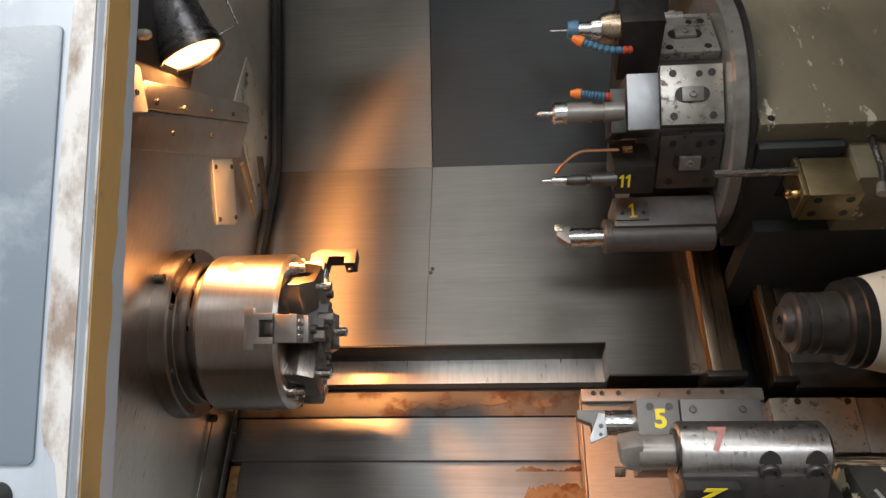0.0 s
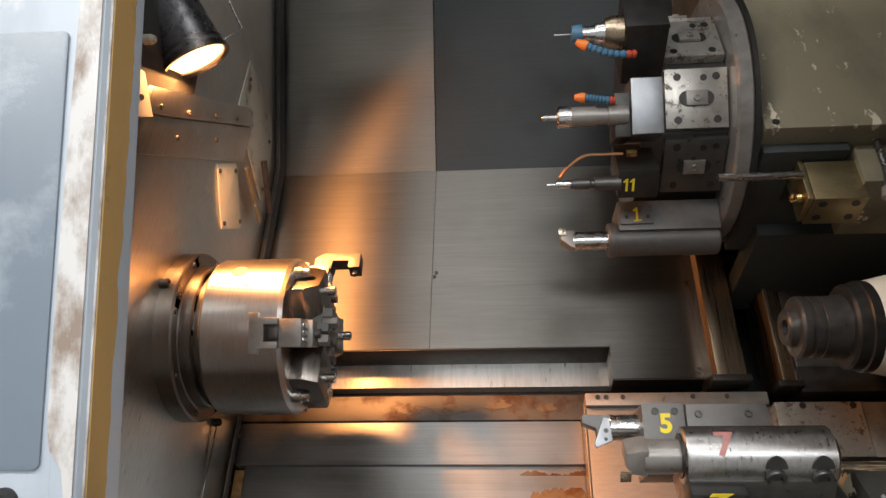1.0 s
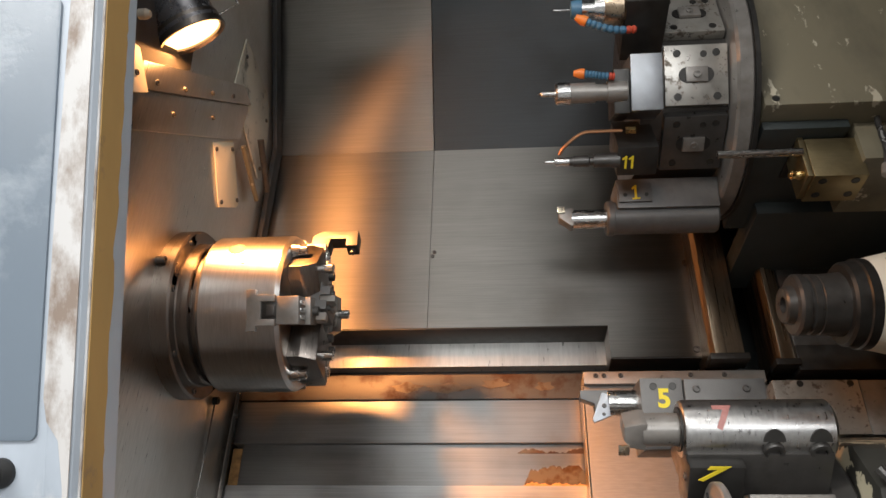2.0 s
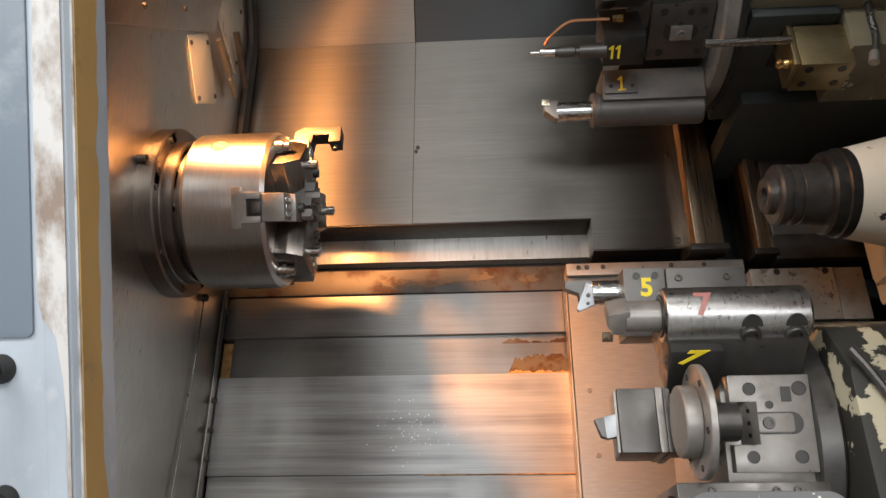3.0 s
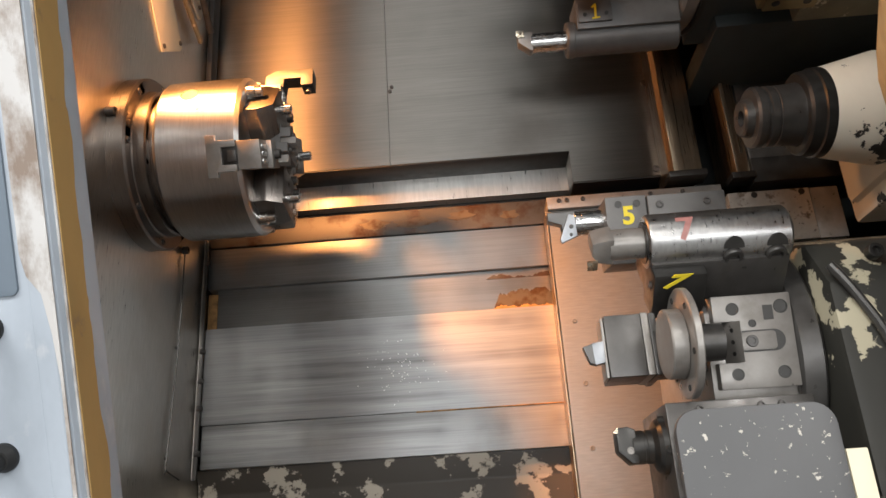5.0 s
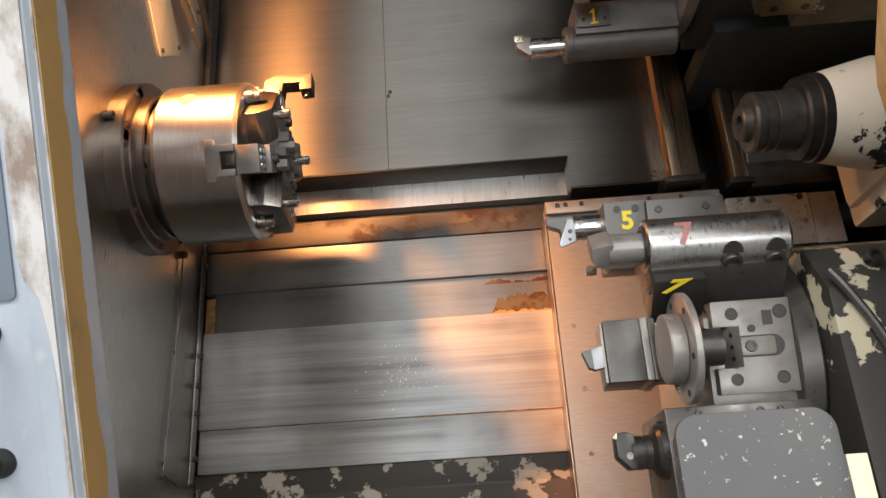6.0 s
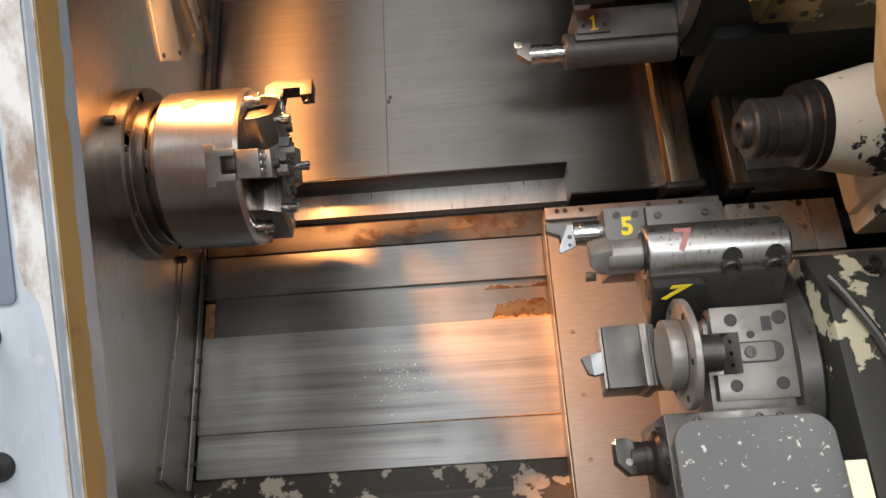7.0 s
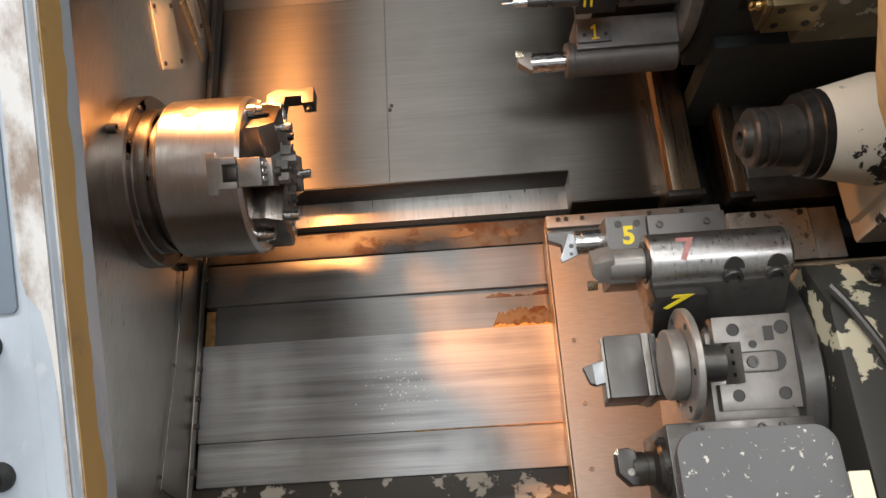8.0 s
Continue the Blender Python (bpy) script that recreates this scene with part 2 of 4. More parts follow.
def lathe(profile, seg=48, bm=None, xf=None):
    """A turned body round the x axis from (x, radius) steps."""
    b = bmesh.new()
    rings = []
    for x, r in profile:
        if r < 1e-6:
            rings.append([b.verts.new((x, 0, 0))])
        else:
            rings.append([b.verts.new((x, r * math.cos(2 * math.pi * i / seg), r * math.sin(2 * math.pi * i / seg))) for i in range(seg)])
    for p, q in zip(rings, rings[1:]):
        for i in range(seg):
            j = (i + 1) % seg
            if len(p) == 1 and len(q) == 1:
                continue
            if len(p) == 1:
                b.faces.new((p[0], q[j], q[i]))
            elif len(q) == 1:
                b.faces.new((p[i], p[j], q[0]))
            else:
                b.faces.new((p[i], p[j], q[j], q[i]))
    bmesh.ops.recalc_face_normals(b, faces=b.faces[:])
    return join(bm or bmesh.new(), b, xf)


def prism(pts, a, c, plane="yz", bev=0.001, bm=None):
    """A polygon drawn in one plane, run along the third axis from a to c."""
    put = {"yz": lambda u, v, w: (w, u, v), "xz": lambda u, v, w: (u, w, v), "xy": lambda u, v, w: (u, v, w)}[plane]
    b = bmesh.new()
    lo = [b.verts.new(put(u, v, a)) for u, v in pts]
    hi = [b.verts.new(put(u, v, c)) for u, v in pts]
    b.faces.new(lo)
    b.faces.new(hi)
    for i in range(len(pts)):
        j = (i + 1) % len(pts)
        b.faces.new((lo[i], lo[j], hi[j], hi[i]))
    bmesh.ops.recalc_face_normals(b, faces=b.faces[:])
    if bev:
        bmesh.ops.bevel(b, geom=b.edges[:], offset=bev, segments=2, profile=0.6, affect="EDGES")
    return join(bm or bmesh.new(), b)


def tube(pts, r, seg=10, bm=None):
    """A round bar along a bent line."""
    b = bmesh.new()
    P = [Vector(p) for p in pts]
    rings = []
    for i, p in enumerate(P):
        d = (P[min(i + 1, len(P) - 1)] - P[max(i - 1, 0)]).normalized()
        q = d.to_track_quat("Z", "Y")
        rings.append([b.verts.new(p + q @ Vector((r * math.cos(2 * math.pi * k / seg), r * math.sin(2 * math.pi * k / seg), 0))) for k in range(seg)])
    for u, v in zip(rings, rings[1:]):
        for k in range(seg):
            b.faces.new((u[k], u[(k + 1) % seg], v[(k + 1) % seg], v[k]))
    b.faces.new(rings[0][::-1])
    b.faces.new(rings[-1])
    bmesh.ops.recalc_face_normals(b, faces=b.faces[:])
    return join(bm or bmesh.new(), b)


def curve_pts(pts, n=6):
    """A smooth line through the points."""
    P = [Vector(p) for p in pts]
    out = []
    for i in range(len(P) - 1):
        a, b, c, d = P[max(i - 1, 0)], P[i], P[i + 1], P[min(i + 2, len(P) - 1)]
        for k in range(n):
            t = k / n
            out.append(0.5 * ((2 * b) + (c - a) * t + (2 * a - 5 * b + 4 * c - d) * t * t + (3 * b - a - 3 * c + d) * t ** 3))
    return out + [P[-1]]


def rounded(w, h, r, n=5, corners=(1, 1, 1, 1)):
    """Outline of a rounded rectangle round the origin."""
    out = []
    for k, (sx, sy, a0) in enumerate(((1, 1, 0), (-1, 1, 90), (-1, -1, 180), (1, -1, 270))):
        if not corners[k]:
            out.append((sx * w / 2, sy * h / 2))
            continue
        for i in range(n + 1):
            a = radians(a0 + 90 * i / n)
            out.append((sx * (w / 2 - r) + r * math.cos(a), sy * (h / 2 - r) + r * math.sin(a)))
    return out


INV = {}


def finish(bm, name, mat):
    for f in bm.faces:
        f.smooth = True
    bm.edges.ensure_lookup_table()
    for e in bm.edges:
        if len(e.link_faces) == 2 and e.calc_face_angle(0) > radians(24):
            e.smooth = False
    me = bpy.data.meshes.new(name)
    bm.to_mesh(me)
    bm.free()
    me.materials.append(mat)
    co = np.empty(len(me.vertices) * 3, np.float32)
    me.vertices.foreach_get("co", co)
    ix = np.empty(len(me.loops), np.int32)
    me.loops.foreach_get("vertex_index", ix)
    co = co.reshape(-1, 3)[ix]
    for grain, u, v in (("upright", co[:, 2], co[:, 0] + co[:, 1]), ("axial", co[:, 0], co[:, 2] + 0.4 * co[:, 1])):
        layer = me.uv_layers.new(name=grain)
        layer.data.foreach_set("uv", np.stack([u, v], 1).ravel())
    return me


def thing(name, label, category, at=(0, 0, 0), group="", kind="", xf=None):
    """An empty at its base; its parts are given in machine coordinates."""
    m = xf or Matrix.Translation(at)
    ob = new(name)
    ob.empty_display_size = 0.02
    ob.matrix_world = BED @ m
    INV[ob] = m.inverted()
    return tagged(ob, label, category, group, kind)


def part(name, bm, mat, parent, label="", xf=None):
    if xf is not None:
        bm.transform(xf)
    bm.transform(INV[parent])
    ob = new(name, finish(bm, name, mat))
    ob.parent = parent
    INV[ob] = INV[parent]
    return tagged(ob, label)


def solid(name, bm, mat, label, category, kind="", at=None, group=""):
    """A thing of one mesh."""
    if at:
        bm.transform(Matrix.Translation(at).inverted())
    ob = new(name, finish(bm, name, mat))
    m = Matrix.Translation(at or (0, 0, 0))
    ob.matrix_world = BED @ m
    INV[ob] = m.inverted()
    return tagged(ob, label, category, group, kind)


def bolt(r=0.006, h=0.004, seg=16):
    """A socket-head screw; its head points along +x."""
    b = lathe([(-0.006, r), (h - 0.0006, r), (h, r - 0.0006), (h, r * 0.55), (h * 0.2, r * 0.5), (h * 0.2, 0)], seg)
    return b


def hole(r=0.006, seg=16):
    """A disc in a proud rim, used in black for a bore's inner shade; it opens along +x."""
    return lathe([(-0.004, r), (0.0009, r * 0.97), (0.0009, r * 0.88), (0.0003, r * 0.84), (0.0003, 0)], seg)


FRONT = Matrix.Rotation(radians(-90), 4, "Z")   # turns +x to face the viewer (-y)
UPWARD = Matrix.Rotation(radians(-90), 4, "Y")  # turns +x to +z


def at(x, y, z):
    return Matrix.Translation((x, y, z))


def text_mesh(s, size, depth=0.0004):
    cu = bpy.data.curves.new("t", "FONT")
    cu.body, cu.size, cu.extrude, cu.align_x, cu.align_y = s, size, depth, "CENTER", "CENTER"
    cu.offset = size * 0.035
    o = bpy.data.objects.new("t", cu)
    scene.collection.objects.link(o)
    me = bpy.data.meshes.new_from_object(o.evaluated_get(bpy.context.evaluated_depsgraph_get()))
    bm = bmesh.new()
    bm.from_mesh(me)
    bpy.data.objects.remove(o)
    bpy.data.curves.remove(cu)
    bpy.data.meshes.remove(me)
    return bm


# ---------------------------------------------------------------- workshop and enclosure
def room(name, x0, x1, y0, y1, z0, z1, mat, label, category):
    ob = new(name, finish(box(x0, x1, y0, y1, z0, z1, 0), name, mat))
    return tagged(ob, label, category, kind="structure")


FLOOR_Z = -1.15
room("floor", -4, 6, -9, 3, FLOOR_Z - 0.1, FLOOR_Z, CONC, "oiled grey concrete workshop floor", "floor")
room("ceiling", -4, 6, -9, 3, 2.5, 2.6, CEILP, "pale painted workshop ceiling", "ceiling")
room("wall_south", -4, 6, -9.1, -9, FLOOR_Z, 2.5, SHOP, "grey painted workshop wall", "wall")
room("wall_north", -4, 6, 3, 3.1, FLOOR_Z, 2.5, SHOP, "grey painted workshop wall", "wall")
room("wall_west", -4.1, -4, -9, 3, FLOOR_Z, 2.5, SHOP, "grey painted workshop wall", "wall")
room("wall_east", 6, 6.1, -9, 3, FLOOR_Z, 2.5, SHOP, "grey painted workshop wall", "wall")

# headstock wall of the machining space
solid("wall_headstock", box(-0.02, 0.0, -0.62, 0.42, -0.98, 1.3, 0.001), WALLM, "dull stainless sheet wall behind the spindle", "wall", "structure")
solid("wall_tail_end", box(1.62, 1.64, -0.6, 0.6, -0.95, 1.3, 0.001), TEAL, "dark painted end wall of the enclosure", "wall", "structure")
solid("wall_back", box(0.9, 1.62, 0.46, 0.48, -0.95, 1.3, 0.001), TEAL, "dark painted back wall behind the tailstock", "wall", "structure")
# Unseen roof and header, added to keep ceiling light off the upper panels.
room("light_block_roof", -0.04, 1.70, -0.34, 0.62, 1.32, 1.34, TEAL, "unseen dark roof sheet added to block ceiling light", "roof")
room("light_block_header", -0.04, 1.70, -0.70, -0.68, 1.10, 1.34, DOORP, "unseen blue-grey header added to block light above the door", "header")

room("machine_plinth", -0.90, 1.70, -0.66, 0.66, FLOOR_Z, -1.0, TEAL, "dark painted plinth of the lathe on the floor", "machine base")
room("front_apron", -0.90, 1.70, -0.70, -0.68, FLOOR_Z, -0.74, DOORP, "blue-grey front apron below the doors", "panel")
room("headstock_cabinet", -0.90, -0.34, -0.58, 0.64, -1.0, 1.34, DOORP, "blue-grey headstock cabinet of the lathe", "cabinet")
room("back_panel", -0.34, 1.70, 0.64, 0.66, -1.0, 1.34, TEAL, "dark painted back panel of the enclosure", "panel")
room("end_panel", 1.70, 1.72, -0.66, 0.66, FLOOR_Z, 1.34, DOORP, "blue-grey end panel of the enclosure", "panel")

# folded splash guard over the bed
guard = thing("splash_guard", "brushed stainless splash guard folded above the bed", "splash guard", (0, 0.27, 0.04), kind="structure")
part("panel", prism([(0.004, 0.106), (0.3715, 0.106), (0.3715, 0.566), (0.004, 0.566)], 0.268, 0.338, "xz", 0.0), SHEET, guard)
part("panel", prism([(0.3725, 0.106), (0.728, 0.106), (0.728, 0.038), (0.902, 0.038), (0.902, 0.566), (0.3725, 0.566)], 0.2678, 0.338, "xz", 0.0), SHEET, guard)
UP = [(0.268, 0.567), (0.28, 0.572), (-0.13, 1.29), (-0.142, 1.284)]
part("panel", prism(UP, 0.004, 0.371, "yz", 0.0), SHEET, guard)
part("panel", prism([(u + 0.001, v) for u, v in UP], 0.373, 1.05, "yz", 0.0), SHEETD, guard, "darkened sheet panel")
# Black strips: dark paint and the shade of the down-facing side, both as colour.
part("underside", box(0.004, 0.727, 0.2695, 0.337, 0.1035, 0.1058, 0.0003), BLOCK, guard, "black strip for the painted, shaded underside")
part("underside", box(0.7285, 0.901, 0.2695, 0.337, 0.0355, 0.0378, 0.0003), BLOCK, guard, "black strip for the painted, shaded underside")
for bx, bz in ((0.381, 0.285), (0.377, 0.275), (0.896, 0.245), (0.902 - 0.012, 0.052)):
    part("screw", bolt(0.004 if bx < 0.8 else 0.007, 0.003), DARK, guard, xf=at(bx, 0.2675, bz) @ FRONT)
part("gasket", prism([(0.235, 0.11), (0.264, 0.11), (0.264, 0.57), (-0.13, 1.255), (-0.155, 1.24), (0.225, 0.555)], 0.0005, 0.012, "yz", 0.002), RUBBER, guard, "dark sealing strip")

# bed ways and telescopic covers
bed = thing("machine_bed", "slanting lathe bed with ground ways and covers", "lathe bed", (0, 0.35, -0.46), kind="structure")
part("upper_way", box(0.01, 0.90, 0.336, 0.42, 0.052, 0.13, 0.002), WAY, bed, "polished hardened way")
part("way_gap", box(0.01, 0.90, 0.36, 0.42, 0.012, 0.052, 0.001), BLOCK, bed)
part("stained_rail", box(0.006, 0.90, 0.288, 0.42, -0.0365, 0.015, 0.0025), STAIN, bed, "rail with brown coolant stains")
part("way_cover", box(0.006, 0.90, 0.293, 0.42, -0.120, -0.0370, 0.0015), BAND, bed)
part("way_cover", box(0.024, 0.90, 0.302, 0.42, -0.200, -0.1205, 0.0015), BAND, bed)
part("way_cover", box(0.008, 0.90, 0.287, 0.42, -0.3805, -0.2005, 0.002), COVER, bed)
part("way_cover", box(0.010, 0.90, 0.289, 0.42, -0.457, -0.381, 0.002), COVER, bed)
part("rust_patch", box(0.004, 0.0235, 0.304, 0.42, -0.199, -0.126, 0.003), RUST, bed, "rusty corner")
def ragged(seed, x0, x1, z0, z1, wob):
    """Outline of a stain with a straight foot and an uneven upper border."""
    rg = random.Random(seed)
    n, z, top = 40, z1, []
    for i in range(n + 1):
        z = min(z1, max(z1 - wob, z + rg.uniform(-0.35, 0.35) * wob))
        top.append((x0 + (x1 - x0) * i / n, z0 + (z - z0) * min(1.0, 0.15 + i / 6)))
    return [(x0, z0)] + top + [(x1, z0)]


part("rust_patch", prism(ragged(3, 0.556, 0.6665, -0.1985, -0.160, 0.014), 0.3014, 0.304, "xz", 0.0), RUSTY, bed, "brown rusty coolant stain")
part("rust_patch", prism(ragged(9, 0.552, 0.6665, -0.1992, -0.188, 0.008), 0.3010, 0.304, "xz", 0.0), RUST, bed, "orange rust line")
part("oil_streak", prism(ragged(5, 0.545, 0.6665, -0.138, -0.1285, 0.009), 0.3014, 0.304, "xz", 0.0), STAIN, bed, "dark oily streak")
for k, (sx, sw, sz) in enumerate(((0.335, 0.035, -0.012), (0.415, 0.052, -0.014), (0.505, 0.03, -0.006), (0.60, 0.02, -0.012))):
    part("coolant_stain", prism([(sx + sw * math.cos(a) * (0.8 + 0.2 * math.sin(5 * a + k)), sz + 0.012 * math.sin(a) * (0.8 + 0.2 * math.cos(4 * a + k))) for a in [2 * math.pi * i / 20 for i in range(20)]], 0.2872, 0.2895, "xz", 0.0), RUSTY, bed, "dark brown coolant stain")
part("rust_edge", tube([(0.40, 0.2885, -0.381), (0.668, 0.2885, -0.381)], 0.0016, 6), RUST, bed)
solid("base_casting", prism([(0.30, -0.457), (0.42, -0.457), (0.42, -0.95), (0.20, -0.95), (0.315, -0.50)], 0.0, 1.62, "yz", 0.003), FLOORP, "dark peeling painted base casting under the bed", "machine base", "structure")

# hinged wiper strip and thin wire on the headstock wall
strip = thing("wiper_strip", "thin steel wiper strip with screws beside the bed covers", "wiper strip", (0.006, 0.29, -0.46))
part("blade", box(0.0, 0.008, 0.277, 0.284, -0.475, -0.02, 0.001), DARK, strip)
part("rod", tube([(0.006, 0.268, -0.02), (0.006, 0.262, -0.475)], 0.0012, 8), TOOL, strip)
for z in (-0.245, -0.30, -0.35, -0.43, -0.07):
    part("screw", bolt(0.0055, 0.004, 12), DARK, strip, xf=at(0.008, 0.279, z))
wire = thing("wire_rod", "thin bent wire rod along the stainless wall", "wire rod", (0.003, 0.17, -0.46))
part("wire", tube(curve_pts([(0.004, 0.175, -0.083), (0.004, 0.172, -0.26), (0.004, 0.154, -0.455), (0.004, 0.156, -0.467), (0.004, 0.212, -0.478)], 5), 0.0014, 8), DARK, wire)
part("screw", bolt(0.007, 0.008), BLOCK, wire, xf=at(0.002, 0.176, -0.081))
part("screw", bolt(0.003, 0.003, 10), DARK, wire, xf=at(0.0, 0.158, -0.448))
part("screw", bolt(0.003, 0.003, 10), DARK, wire, xf=at(0.0, 0.173, -0.262))


# ---------------------------------------------------------------- headstock wall fittings
def strip_on_wall(name, pts, th, mat, label, category, screws=()):
    th_ob = thing(name, label, category, (0, pts[0][0], pts[0][1]))
    part("plate", prism(pts, 0.0005, th, "yz", 0.0008), mat, th_ob)
    for y, z in screws:
        part("screw", bolt(0.0045, 0.003, 12), DARK, th_ob, xf=at(th, y, z))
    return th_ob


strip_on_wall("access_plate", [(-0.060, 0.326), (0.012, 0.392), (0.026, 0.388), (0.101, 0.301), (0.092, 0.288), (0.020, 0.236), (0.012, 0.243)], 0.003, CREAMPLATE, "cream painted plate with chipped edges on the wall", "plate", ((-0.045, 0.322), (0.018, 0.375), (0.088, 0.303), (0.022, 0.25)))
strip_on_wall("patch_plate", [(-0.029, 0.634), (0.030, 0.640), (0.140, 0.628), (0.172, 0.575), (0.185, 0.490), (0.180, 0.428), (0.168, 0.420), (0.093, 0.446), (0.02, 0.468), (-0.034, 0.4975)], 0.004, MOTTLE, "worn mottled plate screwed to the wall", "plate", ((-0.012, 0.60), (-0.005, 0.515), (0.15, 0.57), (0.165, 0.445)))
strip_on_wall("wall_ledge", [(-0.345, 0.105), (0.036, 0.414), (0.040, 0.509), (-0.355, 0.168)], 0.008, WALLM, "folded stainless ledge panel on the wall", "panel", ((-0.223, 0.242), (-0.097, 0.352)))
beam = strip_on_wall("cable_duct", [(-0.355, 0.172), (0.04, 0.512), (-0.014, 0.515), (-0.345, 0.235)], 0.014, WALLM, "stainless cable duct with screws along the wall", "duct", ((-0.30, 0.235), (-0.22, 0.30), (-0.13, 0.38), (-0.05, 0.45)))
strip_on_wall("corner_plate", [(-0.385, 0.228), (-0.37, 0.235), (-0.318, 0.197), (-0.352, 0.165), (-0.42, 0.19)], 0.018, CREAMPLATE, "cream painted corner plate with chipped paint", "plate", ((-0.36, 0.195),))
# Flat black patch: the darkness inside a wall opening laid on as colour.
recess = thing("wall_recess_patch", "flat black patch for the dark wall opening", "cable gland", (0, -0.33, 0.31))
part("dark_patch", prism([(-0.47, 0.20), (-0.40, 0.225), (-0.345, 0.238), (-0.24, 0.328), (-0.205, 0.36), (-0.215, 0.42), (-0.26, 0.46), (-0.47, 0.44)], 0.0005, 0.005, "yz", 0.001), RUBBER, recess)
part("knob", lathe([(0.0, 0), (0.0, 0.008), (0.012, 0.008), (0.018, 0.005), (0.018, 0)], 20), MOTTLE, recess, xf=at(0.004, -0.378, 0.296))
hose = thing("coolant_pipe", "thin olive pipe clipped to the wall", "pipe", (0.01, 0.05, 0.4))
part("pipe", tube([(0.012, 0.045, 0.405), (0.012, 0.165, 0.36)], 0.005, 10), OLIVE, hose)
part("pipe", tube([(0.022, 0.10, 0.47), (0.022, 0.19, 0.40)], 0.007, 10), DARK, hose)

# ---------------------------------------------------------------- work lamp
LM = look(LAMP_AT, LAMP_AT + LAMP_DIR) @ Matrix.Rotation(radians(-90), 4, "Y")  # local +x runs along the beam's back
lamp = thing("work_lamp", "cylindrical grey work lamp glowing warm, hung in a wire bracket", "lamp", tuple(LAMP_AT))
part("housing", lathe([(0.21, 0.0), (0.21, 0.043), (0.205, 0.048), (0.02, 0.0515), (0.012, 0.055), (-0.002, 0.055), (-0.002, 0.0515), (0.006, 0.0495), (0.010, 0.0)], 44), LAMPM, lamp, xf=LM)
part("lens", lathe([(0.004, 0.0), (0.003, 0.0475), (0.006, 0.0485)], 44), GLOW, lamp, "glowing lamp lens", xf=LM)
part("rim", lathe([(0.02, 0.0535), (-0.003, 0.0562), (-0.004, 0.0535), (0.0, 0.0485), (0.004, 0.0485)], 44), RING, lamp, "dark lamp rim", xf=LM)
WA = LAMP_AT + Vector((0.052, -0.03, 0.012))
part("wire_bracket", tube([WA, WA + Vector((0.026, 0.0, 0.022)), WA + Vector((-0.05, -0.06, 0.17))], 0.0018, 8), BRIGHT, lamp)
WB = LAMP_AT + Vector((-0.048, -0.03, 0.032))
part("wire_bracket", tube([WB, WB + Vector((-0.085, -0.06, 0.13))], 0.0018, 8), BRIGHT, lamp)
part("arm", tube([LM @ Vector((0.19, 0, 0)), LM @ Vector((0.34, 0, 0.0)), Vector((0.0, -0.42, 0.72))], 0.016, 12), DARK, lamp)


# ---------------------------------------------------------------- spindle and chuck
spin = thing("spindle_flange", "dark turned spindle nose flange with stepped rings", "spindle", (0, 0, 0))
part("flange", lathe([(0.0, 0.0), (0.0, 0.139), (0.026, 0.139), (0.029, 0.136), (0.029, 0.119), (0.031, 0.117), (0.048, 0.117), (0.050, 0.114), (0.050, 0.107), (0.062, 0.107), (0.062, 0)], 96), RING, spin)
for k in range(8):
    a = radians(45 * k + 10)
    part("screw", bolt(0.005, 0.0025, 12), DARK, spin, xf=at(0.029, 0.128 * math.cos(a), 0.128 * math.sin(a)))
part("stop_bolt", bolt(0.007, 0.014), DARK, spin, xf=at(0.0, -0.140, 0.020))

chuck = thing("lathe_chuck", "bright turned three-jaw lathe chuck at rest", "chuck", (0.062, 0, 0))
part("body", lathe([(0.062, 0.0), (0.062, 0.119), (0.066, 0.125), (0.069, 0.127), (0.186, 0.127), (0.192, 0.1225), (0.194, 0.118), (0.194, 0.034), (0.15, 0.032), (0.15, 0)], 128), CHUCK, chuck)


def jaw_frame(phi):
    """Local z points outwards at the angle phi, from the front towards the top; local x runs along the spindle."""
    return Matrix.Rotation(radians(90 - phi), 4, "X")


